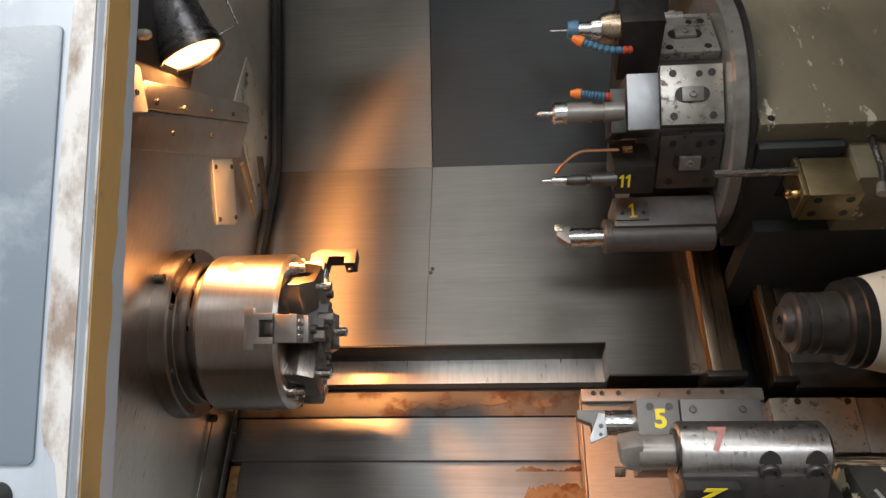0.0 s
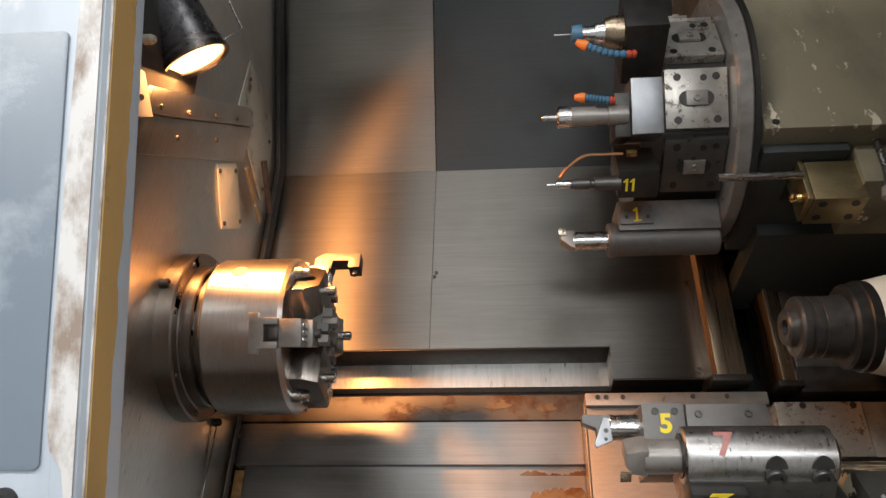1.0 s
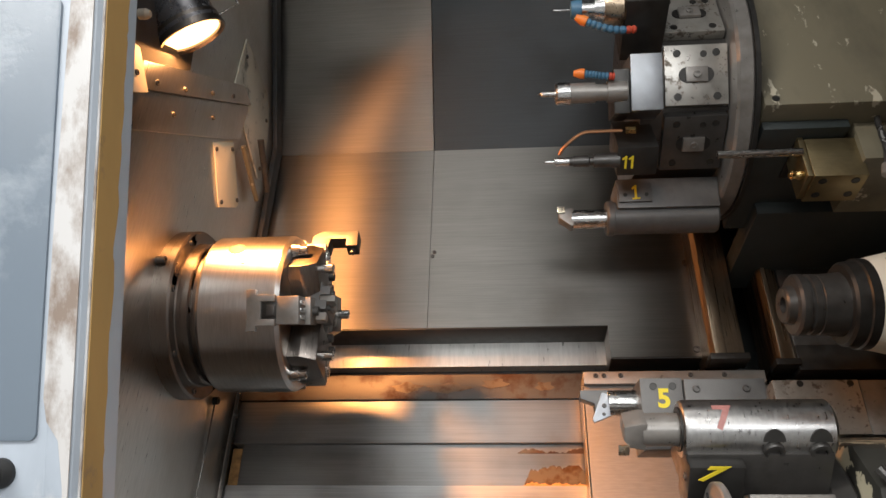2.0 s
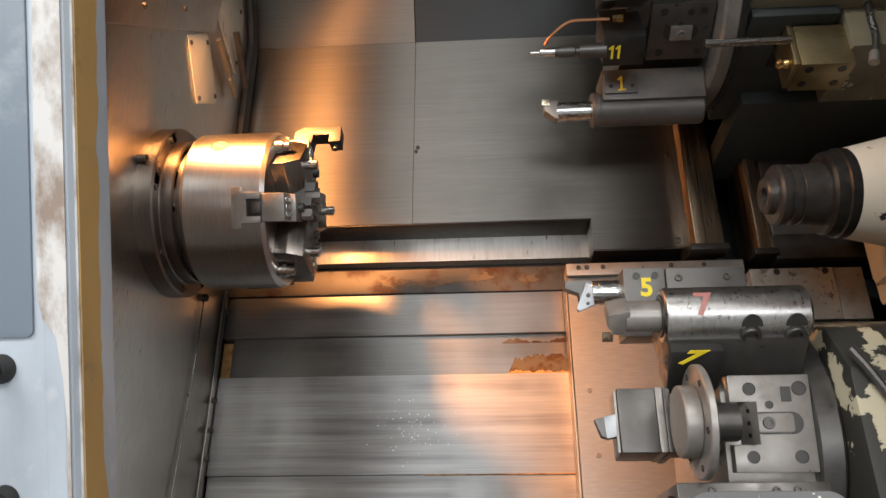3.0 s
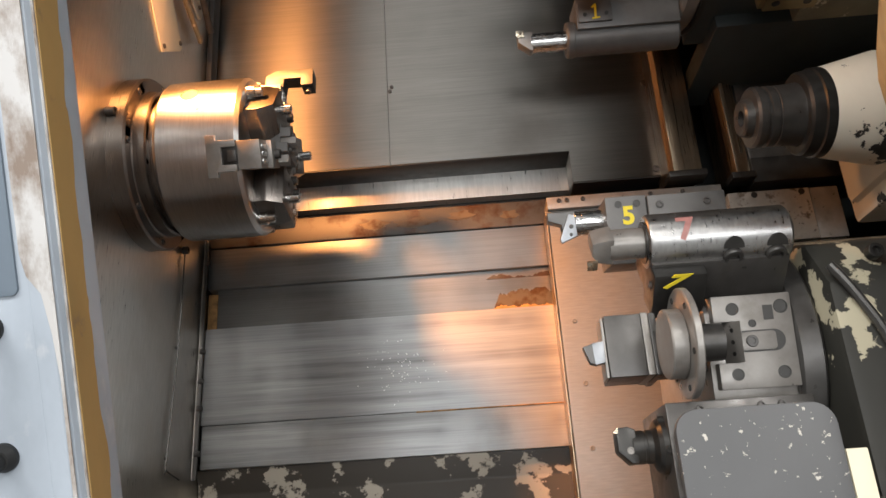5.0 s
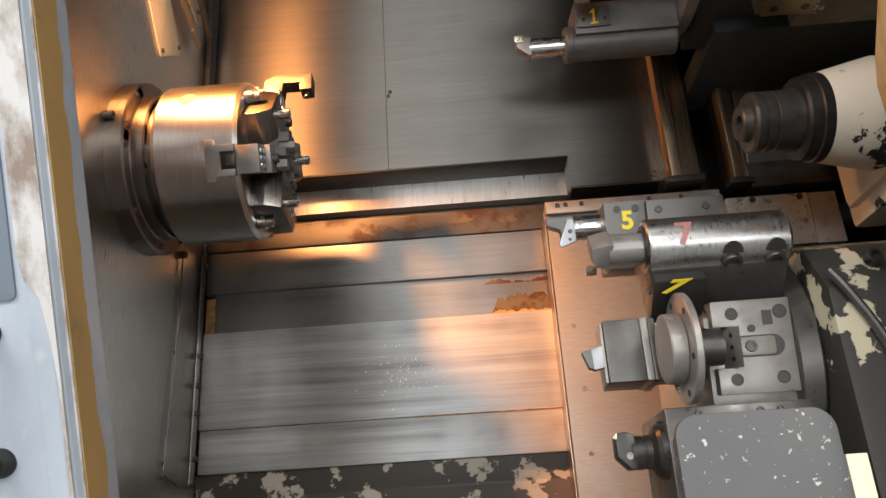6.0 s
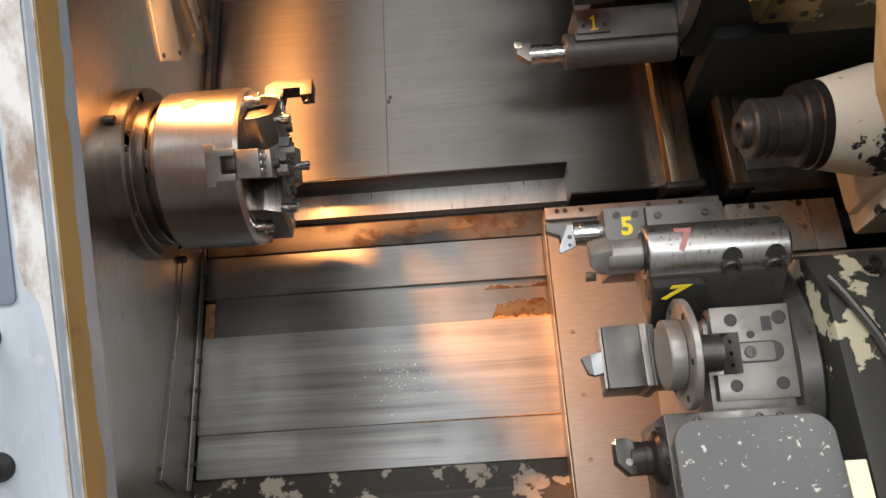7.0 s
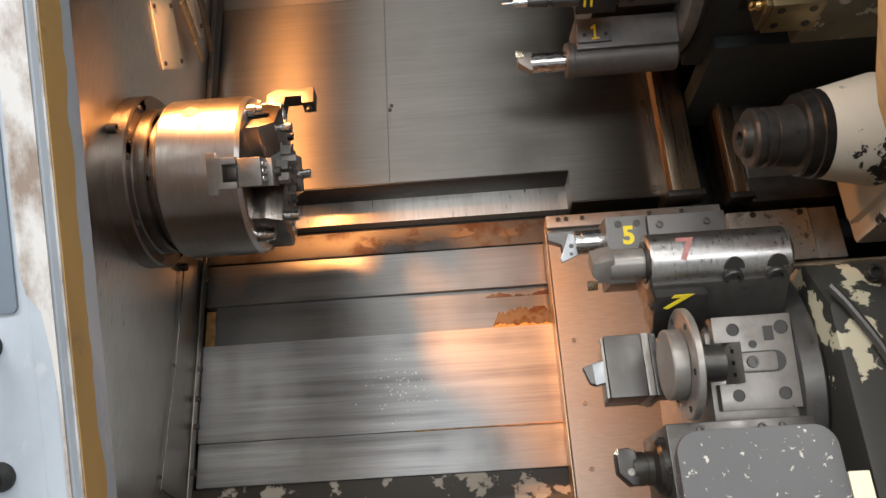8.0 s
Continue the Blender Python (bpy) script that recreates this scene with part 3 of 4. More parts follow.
JAW0 = -26
for k in range(3):
    J = jaw_frame(JAW0 + 120 * k)
    j = part("jaw", prism([(0.190, 0.035), (0.232, 0.035), (0.232, 0.090), (0.224, 0.090), (0.224, 0.128), (0.190, 0.128)], -0.021, 0.021, "xz", 0.0012), TOOL, chuck, "stepped clamping jaw", xf=J)
    # the forked guide that shows on the rim, with its open T-slot
    part("guide", prism([(0.146, -0.017), (0.146, -0.031), (0.160, -0.031), (0.160, -0.023), (0.189, -0.023), (0.189, -0.013), (0.168, -0.013), (0.168, 0.013), (0.189, 0.013), (0.189, 0.023), (0.160, 0.023), (0.160, 0.031), (0.146, 0.031), (0.146, 0.017)], 0.118, 0.133, "xy", 0.0008), TOOL, j, xf=J)
    part("slot", box(0.168, 0.190, -0.0125, 0.0125, 0.118, 0.1285, 0.0005), BLOCK, j, xf=J)
    part("slot_nut", box(0.176, 0.189, -0.008, 0.008, 0.12, 0.1325, 0.001), DARK, j, xf=J)
    for y in (-0.011, 0.0, 0.011):
        part("serration", box(0.2242, 0.2262, y - 0.0035, y + 0.0035, 0.094, 0.122, 0.0006), BRIGHT, j, xf=J)
    part("screw", bolt(0.0075, 0.009), DARK, j, xf=J @ at(0.232, 0, 0.072))
    part("screw", bolt(0.0075, 0.009), DARK, j, xf=J @ at(0.232, 0, 0.048))
    G = jaw_frame(JAW0 + 60 + 120 * k)
    w = part("wedge_block", prism([(0.192, -0.042), (0.214, -0.042), (0.238, -0.030), (0.238, 0.030), (0.214, 0.042), (0.192, 0.042)], 0.035, 0.104, "xy", 0.002), RING, chuck, "dark wedge block between the jaws", xf=G)
    part("screw", bolt(0.008, 0.018), BRIGHT, w, xf=G @ at(0.2385, 0.0, 0.08))
    part("stud", lathe([(0.0, 0), (0.0, 0.0105), (0.012, 0.0105), (0.013, 0.008), (0.022, 0.008), (0.024, 0.0065), (0.024, 0)], 24), BRIGHT, w, xf=G @ at(0.195, 0.0, 0.112))
# one jaw carries a hooked driver
J = jaw_frame(JAW0 + 120)
hook = part("driver", prism([(0.196, 0.126), (0.226, 0.126), (0.228, 0.143), (0.256, 0.143), (0.256, 0.128), (0.276, 0.128), (0.276, 0.160), (0.212, 0.160), (0.196, 0.150)], -0.014, 0.014, "xz", 0.0012), DRIVER, chuck, "hooked steel driver", xf=J)
part("screw", bolt(0.005, 0.008), DARK, hook, xf=J @ at(0.266, 0, 0.128) @ Matrix.Rotation(radians(90), 4, "Y"))
for y in (-0.008, 0.0, 0.008):
    part("notch", box(0.2735, 0.2752, y - 0.0025, y + 0.0025, 0.134, 0.162, 0.0004), DARK, hook, xf=J)
part("key_hole", hole(0.0135), RUBBER, chuck, xf=jaw_frame(25) @ at(0.112, 0, 0.1268) @ UPWARD)
part("key_hole", hole(0.0135), RUBBER, chuck, xf=jaw_frame(-113) @ at(0.142, 0, 0.1268) @ UPWARD)
part("oil_hole", hole(0.0045, 12), BLOCK, chuck, xf=jaw_frame(11) @ at(0.130, 0, 0.1270) @ UPWARD)
part("bore_bush", lathe([(0.194, 0.030), (0.210, 0.030), (0.212, 0.028), (0.212, 0.014), (0.2, 0.013)], 40), DARK, chuck)
# stepped drive block bolted over the bore
drv = part("drive_block", prism([(0.205, -0.032), (0.236, -0.032), (0.236, -0.026), (0.250, -0.026), (0.250, -0.010), (0.238, -0.010), (0.238, 0.0), (0.254, 0.0), (0.254, 0.016), (0.240, 0.016), (0.240, 0.022), (0.205, 0.022)], -0.062, -0.006, "xz", 0.0012), HOOKM, chuck, "stepped steel drive block")
part("key", box(0.236, 0.262, -0.058, -0.040, -0.0105, 0.0005, 0.001), TOOL, drv)
part("key", box(0.236, 0.256, -0.030, -0.014, -0.0105, 0.0005, 0.001), TOOL, drv)
part("pad", box(0.2365, 0.2525, -0.064, -0.050, -0.046, -0.033, 0.0012), TOOL, drv)
part("screw", bolt(0.0045, 0.004, 12), DARK, drv, xf=at(0.254, -0.048, 0.008))
part("screw", bolt(0.0045, 0.004, 12), DARK, drv, xf=at(0.250, -0.048, -0.018))


# ---------------------------------------------------------------- tailstock
tail = thing("tailstock", "cream painted tailstock with chipped paint and dark quill", "tailstock", (1.06, 0, -0.1))
part("quill", lathe([(0.985, 0.0), (0.985, 0.012), (0.962, 0.013), (0.960, 0.026), (0.963, 0.029), (0.974, 0.031), (0.974, 0.045), (0.978, 0.0485), (0.988, 0.0485), (0.990, 0.044), (0.994, 0.044), (0.996, 0.048), (1.006, 0.048), (1.007, 0.0465), (1.009, 0.0465), (1.010, 0.048), (1.020, 0.048), (1.046, 0.050), (1.048, 0.0)], 56), DARK, tail)
part("collar", lathe([(1.046, 0.0), (1.046, 0.062), (1.050, 0.066), (1.066, 0.068), (1.068, 0.071), (1.082, 0.071), (1.082, 0.0)], 56), BLOCK, tail)
b = lathe([(1.082, 0.0), (1.082, 0.071), (1.09, 0.073), (1.13, 0.082), (1.165, 0.090), (1.19, 0.086), (1.21, 0.07), (1.215, 0.0)], 48)
b = box(1.185, 1.55, -0.07, 0.18, -0.09, 0.088, 0.016, b)
b = box(1.20, 1.50, 0.02, 0.2, -0.12, -0.02, 0.012, b)
part("casting", b, CREAM, tail)
part("knob", lathe([(0, 0.0), (0, 0.012), (0.014, 0.014), (0.02, 0.011), (0.021, 0)], 20), CREAMPLATE, tail, xf=at(1.165, -0.055, 0.035) @ FRONT)
part("slide_block", box(1.046, 1.55, 0.205, 0.32, -0.02, 0.03, 0.004), BLOCK, tail)
part("slide_plate", box(1.048, 1.15, 0.21, 0.32, 0.03, 0.265, 0.003), DARK, tail, "dark oily slide plate")


# ---------------------------------------------------------------- upright guide rails
def guide_rail(x, w, z0, z1, label):
    r = thing("guide_rail", label, "guide rail", (x, 0.25, z0), group="guide rails")
    part("rail", prism([(x, 0.30), (x, 0.215), (x + 0.006, 0.20), (x + w * 0.42, 0.20), (x + w * 0.45, 0.206), (x + w * 0.8, 0.206), (x + w * 0.82, 0.214), (x + w, 0.214), (x + w, 0.30)], z0, z1, "xy", 0.001), BRONZE, r)
    part("wiper", box(x - 0.004, x + w + 0.003, 0.197, 0.24, z0 - 0.012, z0, 0.0015), BLOCK, r)
    return r


guide_rail(0.898, 0.062, 0.012, 0.95, "oily bronzed upright guide rail with stepped profile")
guide_rail(1.010, 0.036, 0.0, 0.95, "dark oily upright guide rail beside the tailstock")

# ---------------------------------------------------------------- lower carriage
car = thing("carriage_plate", "flat steel carriage cover plate with screws", "carriage plate", (0.67, 0.235, -0.5))
part("plate", box(0.668, 1.19, 0.235, 0.286, -0.93, -0.034, 0.0015), CARP, car)
part("top_strip", box(0.668, 0.992, 0.226, 0.285, -0.0335, -0.0095, 0.0015), TOOL, car)
# Bronze strip over the plate's left side: warm lamp light put in as colour.
part("edge_strip", box(0.664, 0.6675, 0.234, 0.287, -0.93, -0.034, 0.001), BRONZE, car)
for x, z in ((0.693, -0.248), (0.697, -0.469), (0.697, -0.062), (0.699, -0.36)):
    part("screw", bolt(0.0045, 0.0012, 12), TOOL, car, xf=at(x, 0.235, z) @ FRONT)
for x in (0.69, 0.705, 0.735, 0.86, 0.92):
    part("screw", bolt(0.0045, 0.0025, 12), DARK, car, xf=at(x, 0.226, -0.018) @ FRONT)
plate = thing("way_plate", "grey mottled steel plate with two screws", "plate", (1.1, 0.22, -0.1))
part("plate", box(0.993, 1.1385, 0.205, 0.2345, -0.137, -0.0385, 0.0015), PLATE, plate)
part("plate", box(1.1395, 1.19, 0.207, 0.2345, -0.137, -0.0385, 0.0015), TOOL, plate)
for x in (1.0395, 1.1243):
    part("screw", hole(0.006), BLOCK, plate, xf=at(x, 0.205, -0.0455) @ FRONT)


# ---------------------------------------------------------------- turret stations
def station(yc, zc, theta):
    return at(0, yc, zc) @ Matrix.Rotation(radians(theta), 4, "X")


def key_plate(parent, S, x0, x1, R, w, mat, holes=True):
    p = part("station_plate", box(x0, x1, -w / 2, w / 2, R - 0.016, R, 0.0012), mat, parent, "machined station plate", xf=S)
    L = x1 - x0
    # Not cut in: a thin black plate gives the slot's shade.
    part("key_slot", prism(rounded(L * 0.56, 0.024, 0.012), R + 0.0002, R + 0.0012, "xy", 0.0), BLOCK, p, xf=S @ at((x0 + x1) / 2, 0, 0))
    part("key", box((x0 + x1) / 2 - 0.017, (x0 + x1) / 2 + 0.017, -0.012, 0.012, R, R + 0.006, 0.001), TOOL, p, xf=S)
    part("screw", bolt(0.006, 0.003), TOOL, p, xf=S @ at((x0 + x1) / 2, 0, R + 0.006) @ UPWARD)
    for sx in (0.2, 0.82):
        for sy in (-0.36, 0.36):
            part("bolt_hole", hole(0.0062), BLOCK, p, xf=S @ at(x0 + L * sx, w * sy, R) @ UPWARD)
    part("bolt_hole", hole(0.0055), BLOCK, p, xf=S @ at(x0 + L * 0.62, w * 0.34, R) @ UPWARD)
    return p


def number(parent, s, size, m, mat=YELLOW):
    """Hand-painted figure; m takes its plane (x right, y up, z out) to the machine."""
    if set(s) != {"1"}:
        return part("painted_number", text_mesh(s, size), mat, parent, "yellow painted number " + s, xf=m)
    bm, k, foot = bmesh.new(), size * 0.8, 0.22 if len(s) == 1 else 0.0
    for i in range(len(s)):
        dx = (i - (len(s) - 1) / 2) * 0.42 * k
        prism([(dx - 0.07 * k, -0.45 * k), (dx + 0.075 * k, -0.46 * k), (dx + 0.09 * k, 0.46 * k), (dx + 0.01 * k, 0.48 * k), (dx - 0.24 * k, 0.27 * k), (dx - 0.19 * k, 0.17 * k), (dx - 0.055 * k, 0.25 * k)], 0.0, 0.0006, "xy", 0.0, bm)
        if foot:
            prism([(dx - foot * k, -0.54 * k), (dx + (foot + 0.06) * k, -0.50 * k), (dx + (foot + 0.06) * k, -0.40 * k), (dx - foot * k, -0.43 * k)], 0.0, 0.0008, "xy", 0.0, bm)
    return part("painted_number", bm, mat, parent, "yellow painted number " + s, xf=m)


UY, UZ = -0.052, 0.399
UR, UT = 0.176, 0.231
up_turret = thing("upper_turret", "round indexing tool turret with ten machined stations", "tool turret", (0.85, UY, UZ))
deca = [(-(UR - 0.015) / math.cos(radians(18)) * math.sin(radians(104 + 36 * k)), (UR - 0.015) / math.cos(radians(18)) * math.cos(radians(104 + 36 * k))) for k in range(10)]
part("drum", prism([(UY + a, UZ + c) for a, c in deca], 0.752, 0.89, "yz", 0.002), DARK, up_turret)
part("disc", lathe([(0.889, 0.0), (0.889, 0.212), (0.893, 0.217), (0.912, 0.217), (0.915, 0.214), (0.915, 0.0)], 96), TOOL, up_turret, xf=at(0, UY, UZ))
part("seal_ring", lathe([(0.915, 0.0), (0.915, 0.222), (0.922, 0.222), (0.922, 0)], 96), BLOCK, up_turret, xf=at(0, UY, UZ))
US = [station(UY, UZ, a) for a in (193, 158, 122, 84, 48, 12, -24, -60, -96, -132)]
for k in range(1, 10):
    key_plate(up_turret, US[k], 0.788, 0.886, UR, 0.096, DARK if k == 1 else PLATE)
# tools on the upper turret
bar = thing("boring_bar_holder", "grey cylindrical boring bar holder with a yellow painted number", "tool holder", (0.8, 0, 0.19))
S = US[0]
part("sleeve", lathe([(0.704, 0.0), (0.704, 0.028), (0.707, 0.030), (0.716, 0.030), (0.717, 0.028), (0.886, 0.028), (0.889, 0.026), (0.889, 0)], 48), HOOKM, bar, xf=S @ at(0, 0, UT))
part("saddle", box(0.72, 0.888, -0.036, 0.036, UR - 0.002, UT - 0.004, 0.002), HOOKM, bar, xf=S)
part("block", box(0.722, 0.777, 0.002, 0.042, UR + 0.008, UR + 0.042, 0.0015), HOOKM, bar, xf=S)
for x in (0.733, 0.768):
    part("screw", hole(0.0035, 10), BLOCK, bar, xf=S @ at(x, 0.042, UR + 0.030) @ Matrix.Rotation(radians(90), 4, "Z"))
shank = part("boring_bar", lathe([(0.645, 0.0), (0.645, 0.0165), (0.706, 0.0165), (0.706, 0)], 36), BRIGHT, bar, "bright round boring bar", xf=S @ at(0, 0, UT))
part("tip", prism([(0.624, -0.014), (0.648, -0.0163), (0.648, 0.0163), (0.643, 0.0163), (0.624, 0.002)], -0.013, 0.0145, "xz", 0.0015), TOOL, shank, xf=S @ at(0, 0, UT))
part("insert", box(0.6205, 0.634, 0.0145, 0.0185, -0.017, -0.006, 0.001), CARBIDE, shank, xf=S @ at(0, 0, UT))
for x in (0.828, 0.872):
    part("clamp_screw", bolt(0.0095, 0.002), DARK, bar, xf=S @ at(x, 0.024, UT - 0.013) @ Matrix.Rotation(radians(90), 4, "Z"))
number(bar, "1", 0.032, S @ at(0.75, 0.0424, UR + 0.025) @ Matrix(((1, 0, 0, 0), (0, 0, 1, 0), (0, -1, 0, 0), (0, 0, 0, 1))))


def drill_holder(k, label, parts, block, drill, shift=0.0, wide=0.0):
    S = US[k] @ at(0, shift, 0)
    h = thing("drill_holder", label, "tool holder", tuple((S @ at(0.77, 0, UR)).translation), group="drill holders")
    x0, x1, w, z0, z1, mat = block
    part("block", box(x0, x1, -w / 2 + wide, w / 2 + wide, z0, z1, 0.002), mat, h, xf=S)
    for prof, m in parts:
        part("collet_chuck", lathe(prof, 32), m, h, xf=S @ at(0, 0, UT))
    x0, x1, r = drill
    part("drill_bit", lathe([(x0, 0.0), (x0 + r * 1.2, r), (x1, r), (x1, 0)], 12), BRIGHT, h, xf=S @ at(0, 0, UT))
    return h


d1 = drill_holder(1, "black drill holder with a yellow painted number", [([(0.612, 0.0), (0.612, 0.006), (0.614, 0.0068), (0.634, 0.0068), (0.634, 0.0)], BRIGHT), ([(0.634, 0.0), (0.634, 0.0075), (0.640, 0.0075), (0.640, 0.009), (0.664, 0.0095), (0.666, 0.007), (0.672, 0.007), (0.672, 0.011), (0.712, 0.012), (0.712, 0)], DARK)], (0.708, 0.770, 0.050, UR - 0.03, UT + 0.006, BLOCK), (0.594, 0.616, 0.0022), 0.004)
number(d1, "11", 0.030, US[1] @ at(0.726, 0.003, UT + 0.0065) )
part("coolant_tube", tube(curve_pts([(0.715, 0.05, UT - 0.01), (0.685, 0.05, UT - 0.01), (0.655, 0.048, UT - 0.01), (0.63, 0.032, UT - 0.004), (0.618, 0.016, UT)], 6), 0.0026, 8), COPPER, d1, "bent copper coolant tube", xf=US[1])
part("fitting", lathe([(0.72, 0), (0.72, 0.006), (0.735, 0.006), (0.735, 0)], 6), BRASS, d1, xf=US[1] @ at(0, 0.05, UT - 0.01))
d2 = drill_holder(2, "steel collet holder with milling cutter on a pale block", [([(0.612, 0.0), (0.612, 0.0145), (0.615, 0.017), (0.634, 0.017), (0.634, 0)], BRIGHT), ([(0.634, 0.0), (0.634, 0.0155), (0.672, 0.0155), (0.672, 0.013), (0.69, 0.013), (0.69, 0.016), (0.705, 0.0165), (0.72, 0.015), (0.72, 0)], TOOL)], (0.724, 0.772, 0.086, UR - 0.01, UT + 0.012, PALE), (0.586, 0.614, 0.0045), -0.034, 0.011)
part("adapter", box(0.70, 0.724, -0.034, 0.034, UR - 0.01, UT + 0.004, 0.002), BLOCK, d2, xf=US[2] @ at(0, -0.034, 0))
d3 = drill_holder(3, "bronze-coloured drill chuck on a black block", [([(0.640, 0.0), (0.640, 0.013), (0.648, 0.0145), (0.656, 0.0145), (0.656, 0.0)], BLUE), ([(0.656, 0.0), (0.656, 0.011), (0.676, 0.012), (0.676, 0.015), (0.69, 0.017), (0.69, 0)], BRIGHT), ([(0.69, 0.0), (0.69, 0.021), (0.70, 0.025), (0.718, 0.026), (0.722, 0.022), (0.722, 0)], BRONZE)], (0.72, 0.785, 0.088, UR - 0.03, UT + 0.024, BLOCK), (0.612, 0.642, 0.0016), -0.055, 0.024)


def coolant_nozzle(k, pts, label):
    n = thing("coolant_nozzle", label, "coolant hose", tuple((US[k] @ at(*pts[0])).translation), group="coolant nozzles")
    P = curve_pts(pts, 4)
    for i, p in enumerate(P[:-1]):
        d = (P[i + 1] - p)
        q = d.to_track_quat("X", "Z").to_matrix().to_4x4()
        L = d.length
        last = i >= len(P) - 4
        if last:
            continue
        part("link", lathe([(0, 0), (0, 0.0045), (L * 0.3, 0.006), (L * 0.75, 0.006), (L, 0.004), (L, 0)], 12), BLUE if i > 1 else REDP, n, xf=US[k] @ Matrix.Translation(p) @ q)
    p, e = P[-4], P[-1]
    q = (e - p).to_track_quat("X", "Z").to_matrix().to_4x4()
    L = (e - p).length
    part("nozzle", lathe([(0, 0), (0, 0.0075), (L * 0.35, 0.008), (L, 0.0045), (L, 0.003), (L * 0.6, 0.002), (L * 0.6, 0)], 16), ORANGE, n, "orange plastic nozzle", xf=US[k] @ Matrix.Translation(p) @ q)
    return n


coolant_nozzle(3, [(0.735, -0.098, UT - 0.01), (0.70, -0.102, UT - 0.006), (0.668, -0.093, UT), (0.645, -0.083, UT + 0.006)], "segmented blue coolant hose with an orange nozzle")
coolant_nozzle(2, [(0.70, -0.014, UT + 0.014), (0.68, -0.012, UT + 0.014), (0.662, -0.008, UT + 0.01), (0.640, -0.005, UT + 0.006)], "short blue coolant hose with an orange nozzle")

# upper turret housing
hous = thing("turret_housing", "greasy olive painted turret housing with scraped paint", "turret housing", (1.2, -0.1, 0.23))
part("cover", box(0.927, 1.6, -0.205, 0.10, 0.232, 1.05, 0.006), OLIVE, hous)
part("side_strip", box(0.918, 0.944, -0.213, -0.2055, 0.40, 1.05, 0.002), CREAM, hous)
part("lip", box(0.930, 1.06, -0.17, 0.10, 0.214, 0.231, 0.003), TEAL, hous)
part("screw", hole(0.006), BLOCK, hous, xf=at(0.945, -0.205, 0.245) @ FRONT)
part("under_slide", box(0.965, 1.6, 0.02, 0.28, 0.190, 0.231, 0.004), TEAL, hous)
part("side_panel", box(1.07, 1.6, -0.16, -0.02, 0.16, 0.2315, 0.003), OLIVE, hous)
part("bracket", box(0.985, 1.065, -0.135, -0.05, 0.2105, 0.231, 0.003), BLOCK, hous)
gold = thing("coolant_block", "yellow passivated steel coolant block with four bores", "valve block", (1.02, -0.12, 0.127))
part("block", box(0.995, 1.074, -0.15, -0.085, 0.137, 0.21, 0.0015), GOLD, gold)
part("end_plate", box(0.986, 0.9945, -0.149, -0.09, 0.139, 0.215, 0.001), GOLD, gold)
for x in (1.010, 1.058):
    for y in (-0.137, -0.103):
        part("bore", hole(0.0065), BLOCK, gold, xf=at(x, y, 0.137) @ Matrix.Rotation(radians(90), 4, "Y"))
part("fitting", lathe([(0, 0), (0, 0.005), (0.006, 0.008), (0.012, 0.006), (0.018, 0.008), (0.022, 0.004), (0.022, 0)], 16), BRASS, gold, xf=at(0.986, -0.135, 0.152) @ Matrix.Rotation(radians(180), 4, "Z"))
part("rod", lathe([(0.86, 0), (0.86, 0.0065), (0.9865, 0.0065), (0.9865, 0)], 24), BRIGHT, gold, "bright round rod", xf=at(0, -0.15, 0.184))
pipe = thing("coolant_hose", "thin grey coolant hose under the housing", "hose", (1.10, -0.16, 0.2))
part("hose", tube(curve_pts([(1.105, -0.168, 0.245), (1.10, -0.17, 0.21), (1.10, -0.168, 0.17), (1.088, -0.168, 0.125)], 5), 0.005, 10), DARK, pipe)
part("ferrule", tube([(1.092, -0.168, 0.14), (1.087, -0.168, 0.122)], 0.0075, 12), TOOL, pipe)

# ---------------------------------------------------------------- lower turret
LY, LZ, LOFF, LR, LT = -0.171, -0.416, 10, 0.130, 0.180
LS = [station(LY, LZ, LOFF + 45 * k) for k in range(8)]
low = thing("lower_turret", "eight-sided indexing tool turret with machined stations", "tool turret", (0.8, LY, LZ))
oct8 = [((LR - 0.013) / math.cos(radians(22.5)) * -math.sin(radians(LOFF - 22.5 + 45 * k)), (LR - 0.013) / math.cos(radians(22.5)) * math.cos(radians(LOFF - 22.5 + 45 * k))) for k in range(8)]
part("drum", prism([(LY + a, LZ + c) for a, c in oct8], 0.758, 0.845, "yz", 0.002), TOOL, low)
part("disc", lathe([(0.844, 0.0), (0.844, 0.128), (0.848, 0.132), (0.868, 0.134), (0.872, 0.130), (0.872, 0)], 80), DARK, low, xf=at(0, LY, LZ))
for k in range(3, 8):
    key_plate(low, LS[k], 0.762, 0.843, LR, 0.104, TOOL)
# the station that faces the front: a block with an open slot in its head
F2 = LS[2] @ at(0, 0.016, 0)
fp = part("station_block", prism([(0.763, -0.048), (0.844, -0.048), (0.844, 0.048), (0.763, 0.048), (0.763, 0.021), (0.7845, 0.021), (0.7845, -0.021), (0.763, -0.021)], LR - 0.06, LR, "xy", 0.0012), TOOL, low, "machined station block with an open slot", xf=F2)
# Slot laid on as a black plate, its inner shade as colour.
part("key_slot", prism([(0.792 + u, v) for u, v in rounded(0.052, 0.022, 0.0108)], LR + 0.0002, LR + 0.0010, "xy", 0.0), BLOCK, fp, xf=F2 @ at(0.0155, 0, 0))
part("key", prism([(0.805 + u, v) for u, v in rounded(0.038, 0.019, 0.004)], LR, LR + 0.003, "xy", 0.0006), TOOL, fp, xf=F2)
part("screw", bolt(0.0062, 0.002), DARK, fp, xf=F2 @ at(0.7985, 0, LR + 0.003) @ UPWARD)
